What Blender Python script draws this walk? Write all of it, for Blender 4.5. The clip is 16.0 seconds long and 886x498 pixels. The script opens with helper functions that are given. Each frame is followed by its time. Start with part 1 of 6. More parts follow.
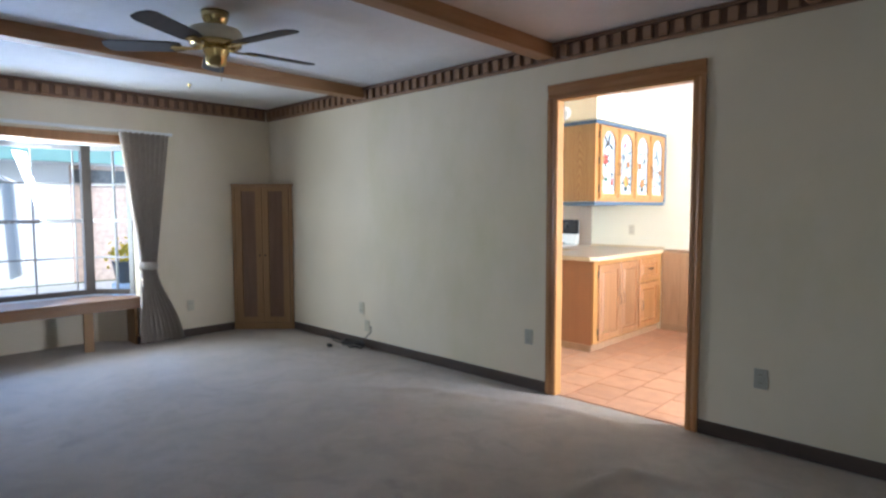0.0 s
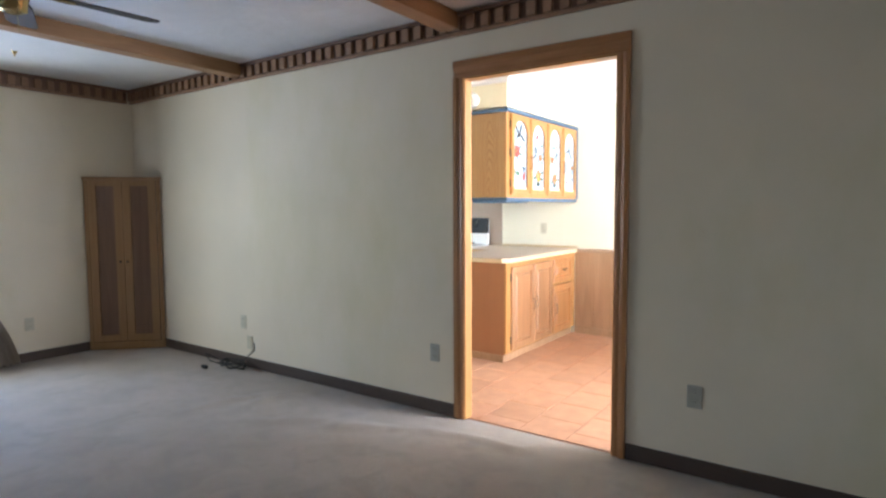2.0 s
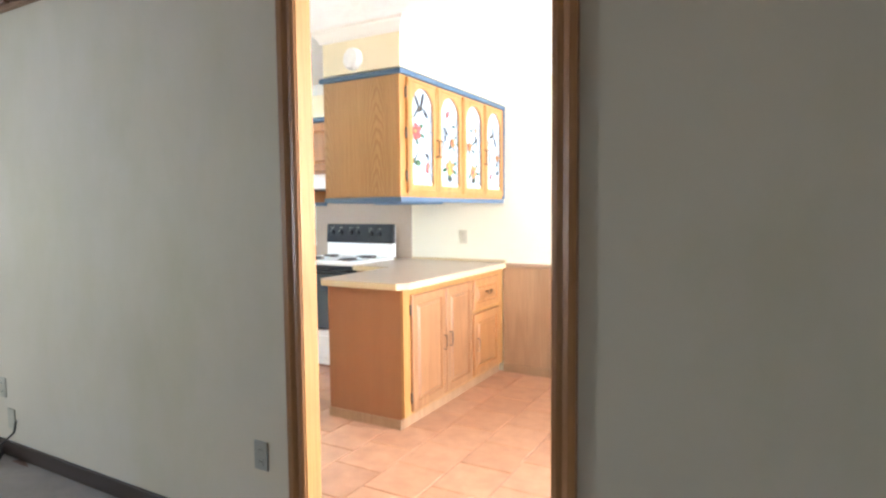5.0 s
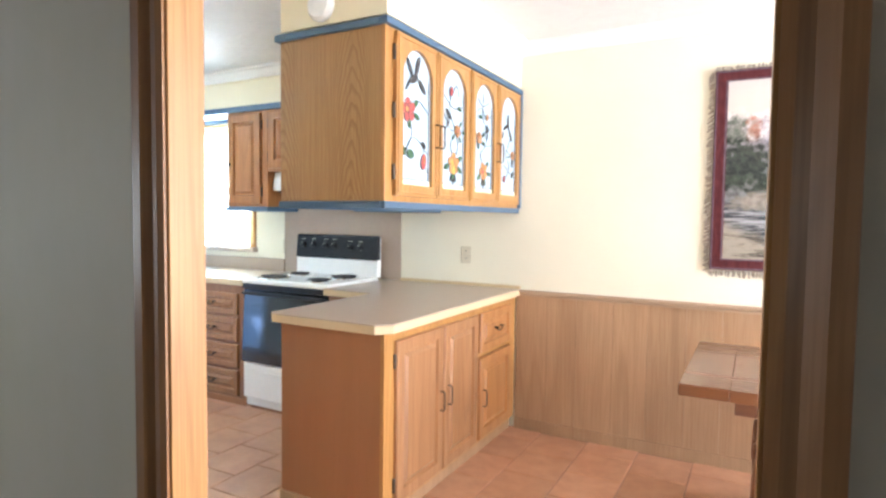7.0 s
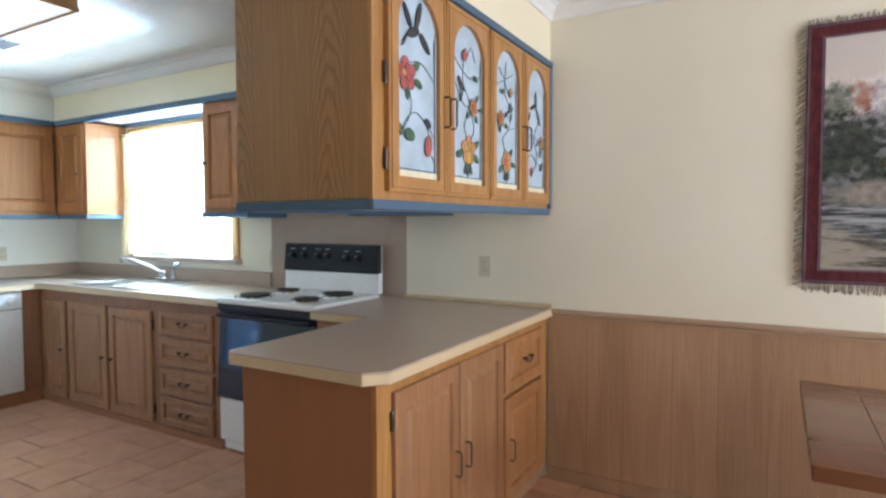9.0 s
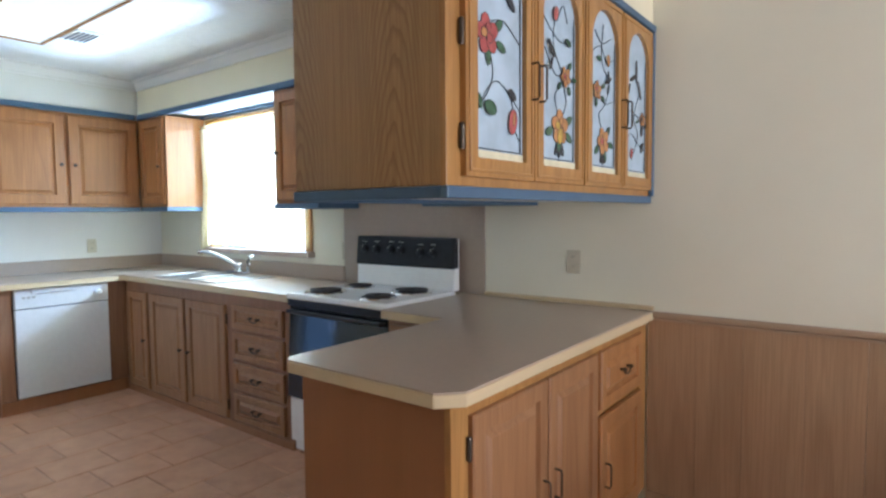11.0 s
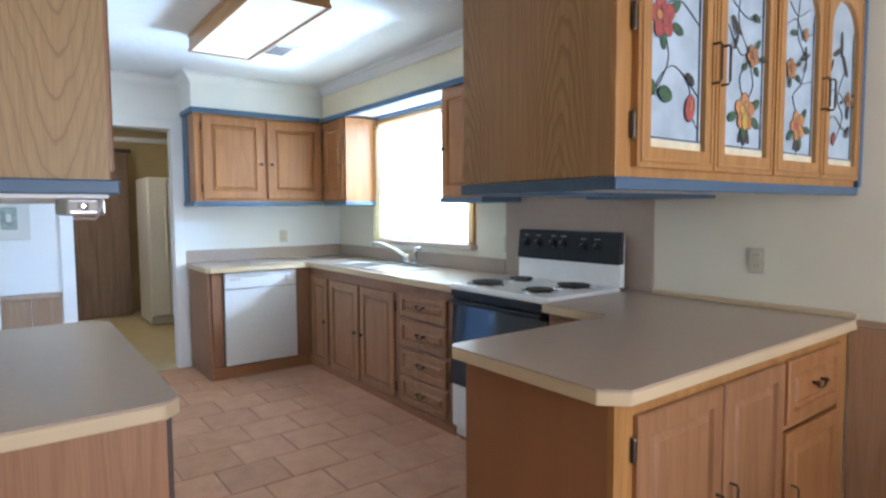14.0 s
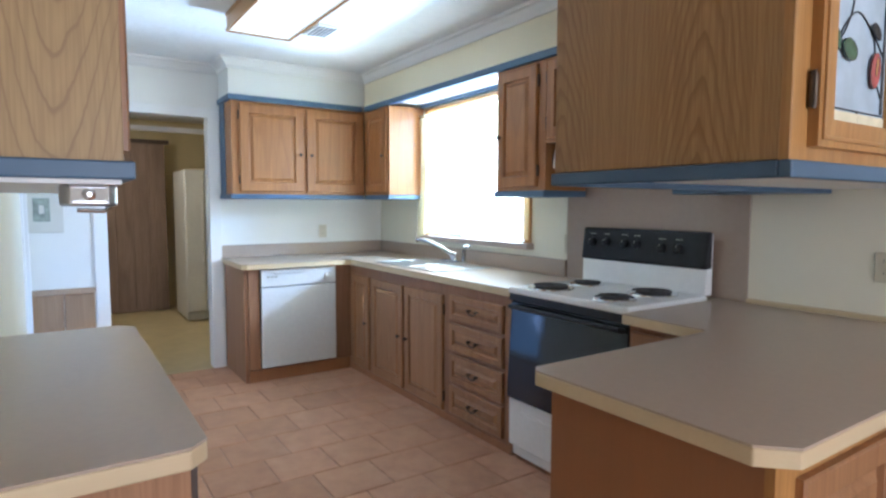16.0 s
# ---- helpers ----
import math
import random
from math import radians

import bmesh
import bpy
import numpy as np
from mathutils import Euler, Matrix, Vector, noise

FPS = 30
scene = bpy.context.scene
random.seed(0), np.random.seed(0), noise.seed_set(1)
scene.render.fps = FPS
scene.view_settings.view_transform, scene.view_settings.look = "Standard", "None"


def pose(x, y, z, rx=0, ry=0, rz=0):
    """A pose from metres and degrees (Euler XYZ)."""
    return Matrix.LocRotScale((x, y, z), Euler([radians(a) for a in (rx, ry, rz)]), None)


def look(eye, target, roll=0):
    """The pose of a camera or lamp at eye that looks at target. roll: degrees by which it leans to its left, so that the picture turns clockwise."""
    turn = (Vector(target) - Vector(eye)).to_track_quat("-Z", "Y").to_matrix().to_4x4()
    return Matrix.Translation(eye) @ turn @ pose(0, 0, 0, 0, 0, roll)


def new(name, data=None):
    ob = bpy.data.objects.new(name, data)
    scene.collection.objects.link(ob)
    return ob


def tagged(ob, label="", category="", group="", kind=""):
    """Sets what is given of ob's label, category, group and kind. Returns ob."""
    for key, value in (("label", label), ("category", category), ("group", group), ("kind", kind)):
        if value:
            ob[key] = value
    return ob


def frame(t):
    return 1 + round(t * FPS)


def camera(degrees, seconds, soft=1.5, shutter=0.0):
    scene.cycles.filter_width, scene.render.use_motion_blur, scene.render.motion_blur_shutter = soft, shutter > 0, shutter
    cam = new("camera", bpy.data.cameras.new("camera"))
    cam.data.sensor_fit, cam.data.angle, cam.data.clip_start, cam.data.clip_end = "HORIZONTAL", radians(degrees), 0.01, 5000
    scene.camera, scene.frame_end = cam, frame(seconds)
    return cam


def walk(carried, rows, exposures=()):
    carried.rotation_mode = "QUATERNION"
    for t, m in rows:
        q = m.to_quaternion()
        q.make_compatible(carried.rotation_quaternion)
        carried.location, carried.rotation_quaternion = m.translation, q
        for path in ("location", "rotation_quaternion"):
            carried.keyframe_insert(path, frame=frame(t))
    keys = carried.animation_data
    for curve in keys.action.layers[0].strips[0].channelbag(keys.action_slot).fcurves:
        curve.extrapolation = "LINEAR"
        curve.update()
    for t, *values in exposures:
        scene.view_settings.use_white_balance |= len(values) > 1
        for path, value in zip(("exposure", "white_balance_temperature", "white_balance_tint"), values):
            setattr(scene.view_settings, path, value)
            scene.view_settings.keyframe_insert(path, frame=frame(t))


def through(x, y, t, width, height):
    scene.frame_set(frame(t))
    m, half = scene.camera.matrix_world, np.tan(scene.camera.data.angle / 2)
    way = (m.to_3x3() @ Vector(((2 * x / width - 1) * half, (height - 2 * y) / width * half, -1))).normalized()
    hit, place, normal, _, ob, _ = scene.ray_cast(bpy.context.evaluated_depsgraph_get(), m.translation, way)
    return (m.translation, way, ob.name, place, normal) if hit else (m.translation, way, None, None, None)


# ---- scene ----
cam = camera(74.77, 16.0, soft=2.5)
# seconds, eye x, y, z, and turn about x, y, z
ROWS = [
    (0.0, -1.629, 0.398, 1.367, 86.08, 0.15, 43.77),
    (0.5, -1.593, 0.497, 1.352, 86.18, 0.21, 43.27),
    (1.0, -1.652, 0.614, 1.342, 86.20, 0.11, 41.58),
    (1.5, -1.833, 0.747, 1.346, 86.14, 0.26, 38.05),
    (2.0, -1.961, 0.939, 1.345, 86.01, 0.27, 35.04),
    (2.5, -2.033, 1.220, 1.360, 85.85, 0.71, 33.47),
    (3.0, -2.141, 1.450, 1.333, 86.19, 0.74, 31.47),
    (3.5, -2.308, 1.665, 1.356, 85.95, 0.81, 29.11),
    (4.0, -2.371, 1.908, 1.345, 86.07, 0.99, 28.81),
    (6.5, -2.797, 3.094, 1.374, 86.46, -0.31, 30.02),
    (7.0, -2.992, 3.296, 1.366, 87.00, -0.72, 28.54),
    (7.5, -3.108, 3.445, 1.344, 87.64, -0.54, 27.78),
    (8.0, -3.178, 3.618, 1.351, 87.66, -0.34, 28.25),
    (10.5, -3.486, 4.142, 1.373, 86.64, 0.53, 34.75),
    (11.0, -3.498, 4.161, 1.367, 86.50, 0.50, 37.50),
    (11.5, -3.516, 4.162, 1.362, 86.26, 0.52, 40.10),
    (12.0, -3.514, 4.149, 1.365, 85.99, 0.59, 42.87),
    (12.5, -3.502, 4.134, 1.362, 85.92, 0.59, 45.81),
    (13.0, -3.496, 4.130, 1.364, 85.91, 0.54, 48.56),
    (13.5, -3.496, 4.135, 1.361, 86.03, 0.45, 51.03),
    (14.0, -3.495, 4.140, 1.360, 86.12, 0.39, 53.19),
    (14.5, -3.496, 4.141, 1.360, 86.16, 0.29, 54.92),
    (15.0, -3.551, 4.153, 1.359, 86.10, 0.17, 56.03),
    (15.5, -3.708, 4.186, 1.355, 86.00, -0.14, 56.24),
    (16.0, -3.846, 4.231, 1.355, 85.69, -0.10, 56.39),
]
# seconds, stops, and the white balance, which cools as the kitchen fills the view
EXPOSURES = [(0.0, 0.68, 5650, 10), (2.0, 0.80, 5700, 10), (3.0, 0.92, 5750, 10), (4.0, 0.92, 5800, 10), (6.5, 0.62, 5750, 10), (7.5, 0.02, 5700, 10), (8.2, -0.48, 5600, 10), (10.5, -1.10, 5600, 11), (12.0, -1.06, 5550, 12), (14.0, -1.0, 5500, 13), (16.0, -0.98, 5500, 13)]
walk(cam, [(t, pose(x, y, z, rx, ry, rz)) for t, x, y, z, rx, ry, rz in ROWS], EXPOSURES)

# ---- world, sun, the light in the window openings, and added lamps ----
world = bpy.data.worlds.new("sky")
scene.world = world
world.use_nodes = True
sky = world.node_tree.nodes.new("ShaderNodeTexSky")
sky.sky_type, sky.sun_disc = "NISHITA", False
sky.sun_elevation, sky.sun_rotation = radians(27), radians(35)
world.node_tree.links.new(sky.outputs[0], world.node_tree.nodes["Background"].inputs["Color"])
world.node_tree.nodes["Background"].inputs["Strength"].default_value = 0.15


def lamp(name, kind, m, energy, colour=(1, 1, 1), size=1.0, size_y=1.0):
    data = bpy.data.lights.new(name, kind)
    data.energy, data.color = energy, colour
    if kind == "AREA":
        data.shape, data.size, data.size_y = "RECTANGLE", size, size_y
    elif kind == "SUN":
        data.angle = radians(0.6)
    ob = new(name, data)
    ob.matrix_world = m
    return ob


lamp("sun", "SUN", look((0.7, 1.0, 0.62), (0, 0, 0)), 3.4, (1.0, 0.95, 0.9))
lamp("kitchen_window_light", "AREA", look((-7.37, 7.15, 1.5), (-6.8, 5.2, 2.45)), 75, (0.70, 0.84, 1.0), 1.3, 0.9)
# small lamp added outside to throw the sharp blue patch on the dishwasher
lamp("kitchen_patch_lamp", "AREA", look((-6.40, 8.45, 2.25), (-8.1, 6.0, 0.8)), 620, (0.34, 0.60, 1.0), 0.35, 0.35)
# lamp added low outside, in place of glare off the sunlit yard
lamp("kitchen_yard_lamp", "AREA", look((-7.9, 9.2, 0.45), (-7.1, 5.0, 2.5)), 2500, (0.58, 0.78, 1.0), 0.8, 0.5)
lamp("bay_window_light", "AREA", look((-8.22, 1.60, 1.35), (-6.0, 4.0, 2.1)), 25, (0.93, 0.98, 0.92), 0.6, 1.2)
# two lamps added outside, out of view, in place of sky and lit ground
lamp("bay_sky_light", "AREA", look((-10.6, 1.1, 3.6), (-6.5, 1.4, 0.4)), 150, (0.30, 0.52, 1.0), 3.2, 1.6)
lamp("bay_ground_lamp", "AREA", look((-9.6, 1.1, -0.25), (-7.2, 1.3, 2.0)), 85, (0.42, 0.60, 1.0), 2.6, 1.2)
lamp("dining_window_light", "AREA", look((0.52, 5.5, 1.15), (-3.0, 5.5, 1.2)), 280, (0.96, 0.97, 1.0), 1.8, 2.0)
lamp("side_door_light", "AREA", look((-8.45, 3.95, 0.45), (-8.4, 6.0, 0.42)), 5, (0.30, 0.56, 1.0), 0.58, 0.85)
lamp("living_window_light", "AREA", look((-0.6, -1.52, 1.4), (-0.9, 2.0, 1.0)), 6.2, (0.92, 0.95, 1.0), 1.8, 1.3)
# unseen lamp without a fixture, added to brighten the hall
lamp("hall_fill_lamp", "AREA", look((-10.6, 4.6, 2.4), (-10.8, 5.0, 0.0)), 26, (1.0, 0.86, 0.62), 0.3, 0.3)

# ---- small helpers ----
def vec(a):
    return Vector(a)


def place(parent):
    """World place of a thing or part (all stand unturned while they are built)."""
    p = Vector((0, 0, 0))
    while parent is not None:
        p += parent.location
        parent = parent.parent
    return p


def mesh_of(name, bm, material, origin=(0, 0, 0), smooth=False):
    me = bpy.data.meshes.new(name)
    bmesh.ops.translate(bm, verts=bm.verts, vec=-Vector(origin))
    bmesh.ops.recalc_face_normals(bm, faces=bm.faces)
    bm.to_mesh(me)
    bm.free()
    for m in (material if isinstance(material, (list, tuple)) else [material]):
        me.materials.append(m)
    if smooth:
        me.polygons.foreach_set("use_smooth", [True] * len(me.polygons))
    return me


def thing(name, loc, label, category, group="", kind=""):
    ob = new(name)
    ob.location = loc
    ob.empty_display_size = 0.05
    return tagged(ob, label, category, group, kind)


def part(name, bm, material, parent, label="", smooth=False):
    """Links a bmesh, given in world places, as one mesh object under a thing or a part."""
    ob = new(name, mesh_of(name, bm, material, place(parent), smooth))
    ob.parent = parent
    return tagged(ob, label)


def solid(name, bm, material, label, category, group="", kind="", origin=None, smooth=False):
    """A top-level thing that is one mesh."""
    if origin is None:
        lo = [min(v.co[i] for v in bm.verts) for i in range(3)]
        hi = [max(v.co[i] for v in bm.verts) for i in range(3)]
        origin = ((lo[0] + hi[0]) / 2, (lo[1] + hi[1]) / 2, lo[2])
    ob = new(name, mesh_of(name, bm, material, origin, smooth))
    ob.location = origin
    return tagged(ob, label, category, group, kind)


def add_box(bm, x0, x1, y0, y1, z0, z1, bevel=0.0, mat=0):
    t = bmesh.new()
    bmesh.ops.create_cube(t, size=1)
    for v in t.verts:
        v.co = ((x0 + x1) / 2 + v.co.x * (x1 - x0), (y0 + y1) / 2 + v.co.y * (y1 - y0), (z0 + z1) / 2 + v.co.z * (z1 - z0))
    if bevel:
        bmesh.ops.bevel(t, geom=t.edges[:], offset=bevel, segments=2, affect="EDGES", profile=0.5)
    for f in t.faces:
        f.material_index = mat
    join(bm, t)
    return bm


def join(bm, t):
    me = bpy.data.meshes.new("tmp")
    t.to_mesh(me)
    t.free()
    bm.from_mesh(me)
    bpy.data.meshes.remove(me)
    return bm


def box(x0, x1, y0, y1, z0, z1, bevel=0.0):
    return add_box(bmesh.new(), x0, x1, y0, y1, z0, z1, bevel)


def prism(points, z0, z1, bevel=0.0, axis="z"):
    """A straight prism over an outline; axis: the way it is pulled."""
    bm = bmesh.new()
    def at(a, b, c):
        return (a, b, c) if axis == "z" else ((c, a, b) if axis == "x" else (a, c, b))
    lo = [bm.verts.new(at(a, b, z0)) for a, b in points]
    hi = [bm.verts.new(at(a, b, z1)) for a, b in points]
    bm.faces.new(lo[::-1])
    bm.faces.new(hi)
    n = len(points)
    for i in range(n):
        bm.faces.new((lo[i], lo[(i + 1) % n], hi[(i + 1) % n], hi[i]))
    if bevel:
        bmesh.ops.bevel(bm, geom=bm.edges[:], offset=bevel, segments=2, affect="EDGES", profile=0.5)
    return bm


def lathe(profile, centre, steps=24, axis="z"):
    """A turned shape: rows of (radius, height)."""
    bm = bmesh.new()
    rings = []
    for r, h in profile:
        ring = []
        for i in range(steps):
            a = 2 * math.pi * i / steps
            p = (r * math.cos(a), r * math.sin(a), h)
            if axis == "y":
                p = (p[0], p[2], p[1])
            elif axis == "x":
                p = (p[2], p[0], p[1])
            ring.append(bm.verts.new(Vector(p) + Vector(centre)))
        rings.append(ring)
    for a, b in zip(rings, rings[1:]):
        for i in range(steps):
            bm.faces.new((a[i], a[(i + 1) % steps], b[(i + 1) % steps], b[i]))
    bm.faces.new(rings[0][::-1])
    bm.faces.new(rings[-1])
    return bm


def tube(path, r, steps=8):
    """A round bar along a path."""
    bm = bmesh.new()
    path = [Vector(p) for p in path]
    rings = []
    for i, p in enumerate(path):
        d = (path[min(i + 1, len(path) - 1)] - path[max(i - 1, 0)]).normalized()
        up = Vector((0, 0, 1)) if abs(d.z) < 0.9 else Vector((1, 0, 0))
        s = d.cross(up).normalized()
        u = s.cross(d)
        rings.append([bm.verts.new(p + (s * math.cos(2 * math.pi * k / steps) + u * math.sin(2 * math.pi * k / steps)) * r) for k in range(steps)])
    for a, b in zip(rings, rings[1:]):
        for k in range(steps):
            bm.faces.new((a[k], a[(k + 1) % steps], b[(k + 1) % steps], b[k]))
    bm.faces.new(rings[0][::-1])
    bm.faces.new(rings[-1])
    return bm


def turned(bm, origin, u, out):
    """Carries a shape built in (width, out, up) to a face: u is the way of its width, out the way it looks."""
    m = Matrix((vec(u), vec(out), vec((0, 0, 1)))).transposed().to_4x4()
    bmesh.ops.transform(bm, matrix=Matrix.Translation(origin) @ m, verts=bm.verts)
    return bm


# ---- materials ----
def material(name, rough=0.5, metal=0.0, spec=0.5):
    m = bpy.data.materials.new(name)
    m.use_nodes = True
    b = m.node_tree.nodes["Principled BSDF"]
    b.inputs["Roughness"].default_value = rough
    b.inputs["Metallic"].default_value = metal
    b.inputs["Specular IOR Level"].default_value = spec
    return m, m.node_tree, b


def node(nt, kind, **values):
    n = nt.nodes.new(kind)
    for k, v in values.items():
        n.inputs[k.replace("_", " ")].default_value = v
    return n


def coords(nt, scale=(1, 1, 1), turn=(0, 0, 0)):
    g = nt.nodes.new("ShaderNodeNewGeometry")
    m = nt.nodes.new("ShaderNodeMapping")
    m.inputs["Scale"].default_value = scale
    m.inputs["Rotation"].default_value = turn
    nt.links.new(g.outputs["Position"], m.inputs["Vector"])
    return m.outputs["Vector"]


def ramp(nt, fac, stops):
    r = nt.nodes.new("ShaderNodeValToRGB")
    e = r.color_ramp.elements
    while len(e) < len(stops):
        e.new(0.5)
    for el, (p, c) in zip(e, stops):
        el.position = p
        el.color = (*c, 1)
    nt.links.new(fac, r.inputs["Fac"])
    return r.outputs["Color"]


def mix(nt, fac, a, b, mode="MIX"):
    n = nt.nodes.new("ShaderNodeMix")
    n.data_type, n.blend_type = "RGBA", mode
    for sock, v in ((n.inputs[0], fac), (n.inputs[6], a), (n.inputs[7], b)):
        if isinstance(v, (int, float)):
            sock.default_value = v
        elif isinstance(v, tuple):
            sock.default_value = (*v, 1)
        else:
            nt.links.new(v, sock)
    return n.outputs[2]


def bump(nt, b, height, strength=0.2, distance=0.01):
    n = nt.nodes.new("ShaderNodeBump")
    n.inputs["Strength"].default_value = strength
    n.inputs["Distance"].default_value = distance
    nt.links.new(height, n.inputs["Height"])
    nt.links.new(n.outputs["Normal"], b.inputs["Normal"])


def paint(name, colour, rough=0.6, vary=0.06, scale=2.0, relief=0.08, fine=140.0, blotch=0.0):
    """Painted plaster or board: faint blotches, roller texture."""
    m, nt, b = material(name, rough)
    big = node(nt, "ShaderNodeTexNoise", Scale=scale, Detail=4.0)
    nt.links.new(coords(nt), big.inputs["Vector"])
    lo = tuple(c * (1 - vary) for c in colour)
    hi = tuple(min(1, c * (1 + vary)) for c in colour)
    col = ramp(nt, big.outputs["Fac"], [(0.3, lo), (0.7, hi)])
    # random blotches, yellower and slightly darker than the base colour
    if blotch:
        s = node(nt, "ShaderNodeTexNoise", Scale=0.9, Detail=6.0, Roughness=0.65)
        nt.links.new(coords(nt, (1, 1, 0.5)), s.inputs["Vector"])
        f = ramp(nt, s.outputs["Fac"], [(0.52, (0, 0, 0)), (0.75, (blotch,) * 3)])
        col = mix(nt, f, col, (colour[0] * 0.84, colour[1] * 0.86, colour[2] * 0.66))
    nt.links.new(col, b.inputs["Base Color"])
    tex = node(nt, "ShaderNodeTexNoise", Scale=fine, Detail=3.0)
    nt.links.new(coords(nt), tex.inputs["Vector"])
    bump(nt, b, tex.outputs["Fac"], relief, 0.004)
    return m


def wood(name, light, dark, grain="z", rough=0.4, figure=1.0, ring=14.0, per_piece=0.0, coat=0.0):
    """Varnished wood: cathedral figure, long streaks and pores along the grain."""
    m, nt, b = material(name, rough)
    k = {"x": (0.09, 1, 1), "y": (1, 0.09, 1), "z": (1, 1, 0.09)}[grain]
    v = coords(nt, k)
    warp = node(nt, "ShaderNodeTexNoise", Scale=3.2, Detail=2.0, Roughness=0.5)
    nt.links.new(v, warp.inputs["Vector"])
    mul = nt.nodes.new("ShaderNodeMath")
    mul.operation = "MULTIPLY"
    mul.inputs[1].default_value = ring
    nt.links.new(warp.outputs["Fac"], mul.inputs[0])
    sin = nt.nodes.new("ShaderNodeMath")
    sin.operation = "FRACT"
    nt.links.new(mul.outputs[0], sin.inputs[0])
    rings = ramp(nt, sin.outputs[0], [(0.0, (0, 0, 0)), (0.55, (0.25,) * 3), (0.85, (1, 1, 1)), (1.0, (0.1,) * 3)])
    kk = {"x": (0.02, 1, 1), "y": (1, 0.02, 1), "z": (1, 1, 0.02)}[grain]
    pores = node(nt, "ShaderNodeTexNoise", Scale=170.0, Detail=3.0, Roughness=0.6)
    nt.links.new(coords(nt, kk), pores.inputs["Vector"])
    streak = node(nt, "ShaderNodeTexNoise", Scale=14.0, Detail=3.0)
    nt.links.new(coords(nt, kk), streak.inputs["Vector"])
    mid = tuple((a + c) / 2 for a, c in zip(light, dark))
    col = mix(nt, streak.outputs["Fac"], light, mid)
    f1 = mix(nt, 1.0, rings, (0.55 * figure,) * 3, "MULTIPLY")
    col = mix(nt, f1, col, dark)
    f2 = ramp(nt, pores.outputs["Fac"], [(0.42, (0.5 * figure,) * 3), (0.56, (0, 0, 0))])
    col = mix(nt, f2, col, dark)
    if per_piece:
        info = nt.nodes.new("ShaderNodeObjectInfo")
        tint = ramp(nt, info.outputs["Random"], [(0.0, (1 - per_piece,) * 3), (1.0, (1, 1, 1))])
        col = mix(nt, 1.0, col, tint, "MULTIPLY")
    nt.links.new(col, b.inputs["Base Color"])
    rr = nt.nodes.new("ShaderNodeMapRange")
    rr.inputs["To Min"].default_value, rr.inputs["To Max"].default_value = rough - 0.06, rough + 0.16
    nt.links.new(streak.outputs["Fac"], rr.inputs["Value"])
    nt.links.new(rr.outputs[0], b.inputs["Roughness"])
    b.inputs["Coat Weight"].default_value = coat
    b.inputs["Coat Roughness"].default_value = 0.25
    bump(nt, b, pores.outputs["Fac"], 0.12, 0.002)
    return m


def plain(name, colour, rough=0.4, metal=0.0, vary=0.05, scale=30.0, spec=0.5):
    """Plastic, enamel and metal: a slight mottling in colour and gloss."""
    m, nt, b = material(name, rough, metal, spec)
    n = node(nt, "ShaderNodeTexNoise", Scale=scale, Detail=3.0)
    nt.links.new(coords(nt), n.inputs["Vector"])
    nt.links.new(ramp(nt, n.outputs["Fac"], [(0.3, tuple(c * (1 - vary) for c in colour)), (0.7, tuple(min(1, c * (1 + vary)) for c in colour))]), b.inputs["Base Color"])
    r = nt.nodes.new("ShaderNodeMapRange")
    r.inputs["To Min"].default_value, r.inputs["To Max"].default_value = max(0.02, rough - 0.05), min(1, rough + 0.08)
    nt.links.new(n.outputs["Fac"], r.inputs["Value"])
    nt.links.new(r.outputs[0], b.inputs["Roughness"])
    return m


def glass(name, colour=(1, 1, 1), rough=0.0):
    """A thin pane: clear, with the sheen of glass."""
    m, nt, b = material(name, rough)
    b.inputs["Base Color"].default_value = (*colour, 1)
    b.inputs["Transmission Weight"].default_value = 1.0
    b.inputs["IOR"].default_value = 1.02
    b.inputs["Specular IOR Level"].default_value = 0.5
    return m


def cloth(name, colour, other, sheer=0.0, through=0.4, rib=0.0):
    """Woven cloth that lets some light through."""
    m, nt, b = material(name, 0.9, 0, 0.1)
    n = node(nt, "ShaderNodeTexNoise", Scale=60.0, Detail=4.0)
    nt.links.new(coords(nt, (1, 1, 0.3)), n.inputs["Vector"])
    col = ramp(nt, n.outputs["Fac"], [(0.3, colour), (0.7, other)])
    nt.links.new(col, b.inputs["Base Color"])
    bump(nt, b, n.outputs["Fac"], 0.2, 0.003)
    out = nt.nodes["Material Output"]
    tr = nt.nodes.new("ShaderNodeBsdfTranslucent")
    nt.links.new(col, tr.inputs["Color"])
    mx = nt.nodes.new("ShaderNodeMixShader")
    mx.inputs[0].default_value = through
    nt.links.new(b.outputs[0], mx.inputs[1])
    nt.links.new(tr.outputs[0], mx.inputs[2])
    last = mx
    if sheer:
        tp = nt.nodes.new("ShaderNodeBsdfTransparent")
        m2 = nt.nodes.new("ShaderNodeMixShader")
        m2.inputs[0].default_value = sheer
        nt.links.new(mx.outputs[0], m2.inputs[1])
        nt.links.new(tp.outputs[0], m2.inputs[2])
        last = m2
    nt.links.new(last.outputs[0], out.inputs["Surface"])
    return m


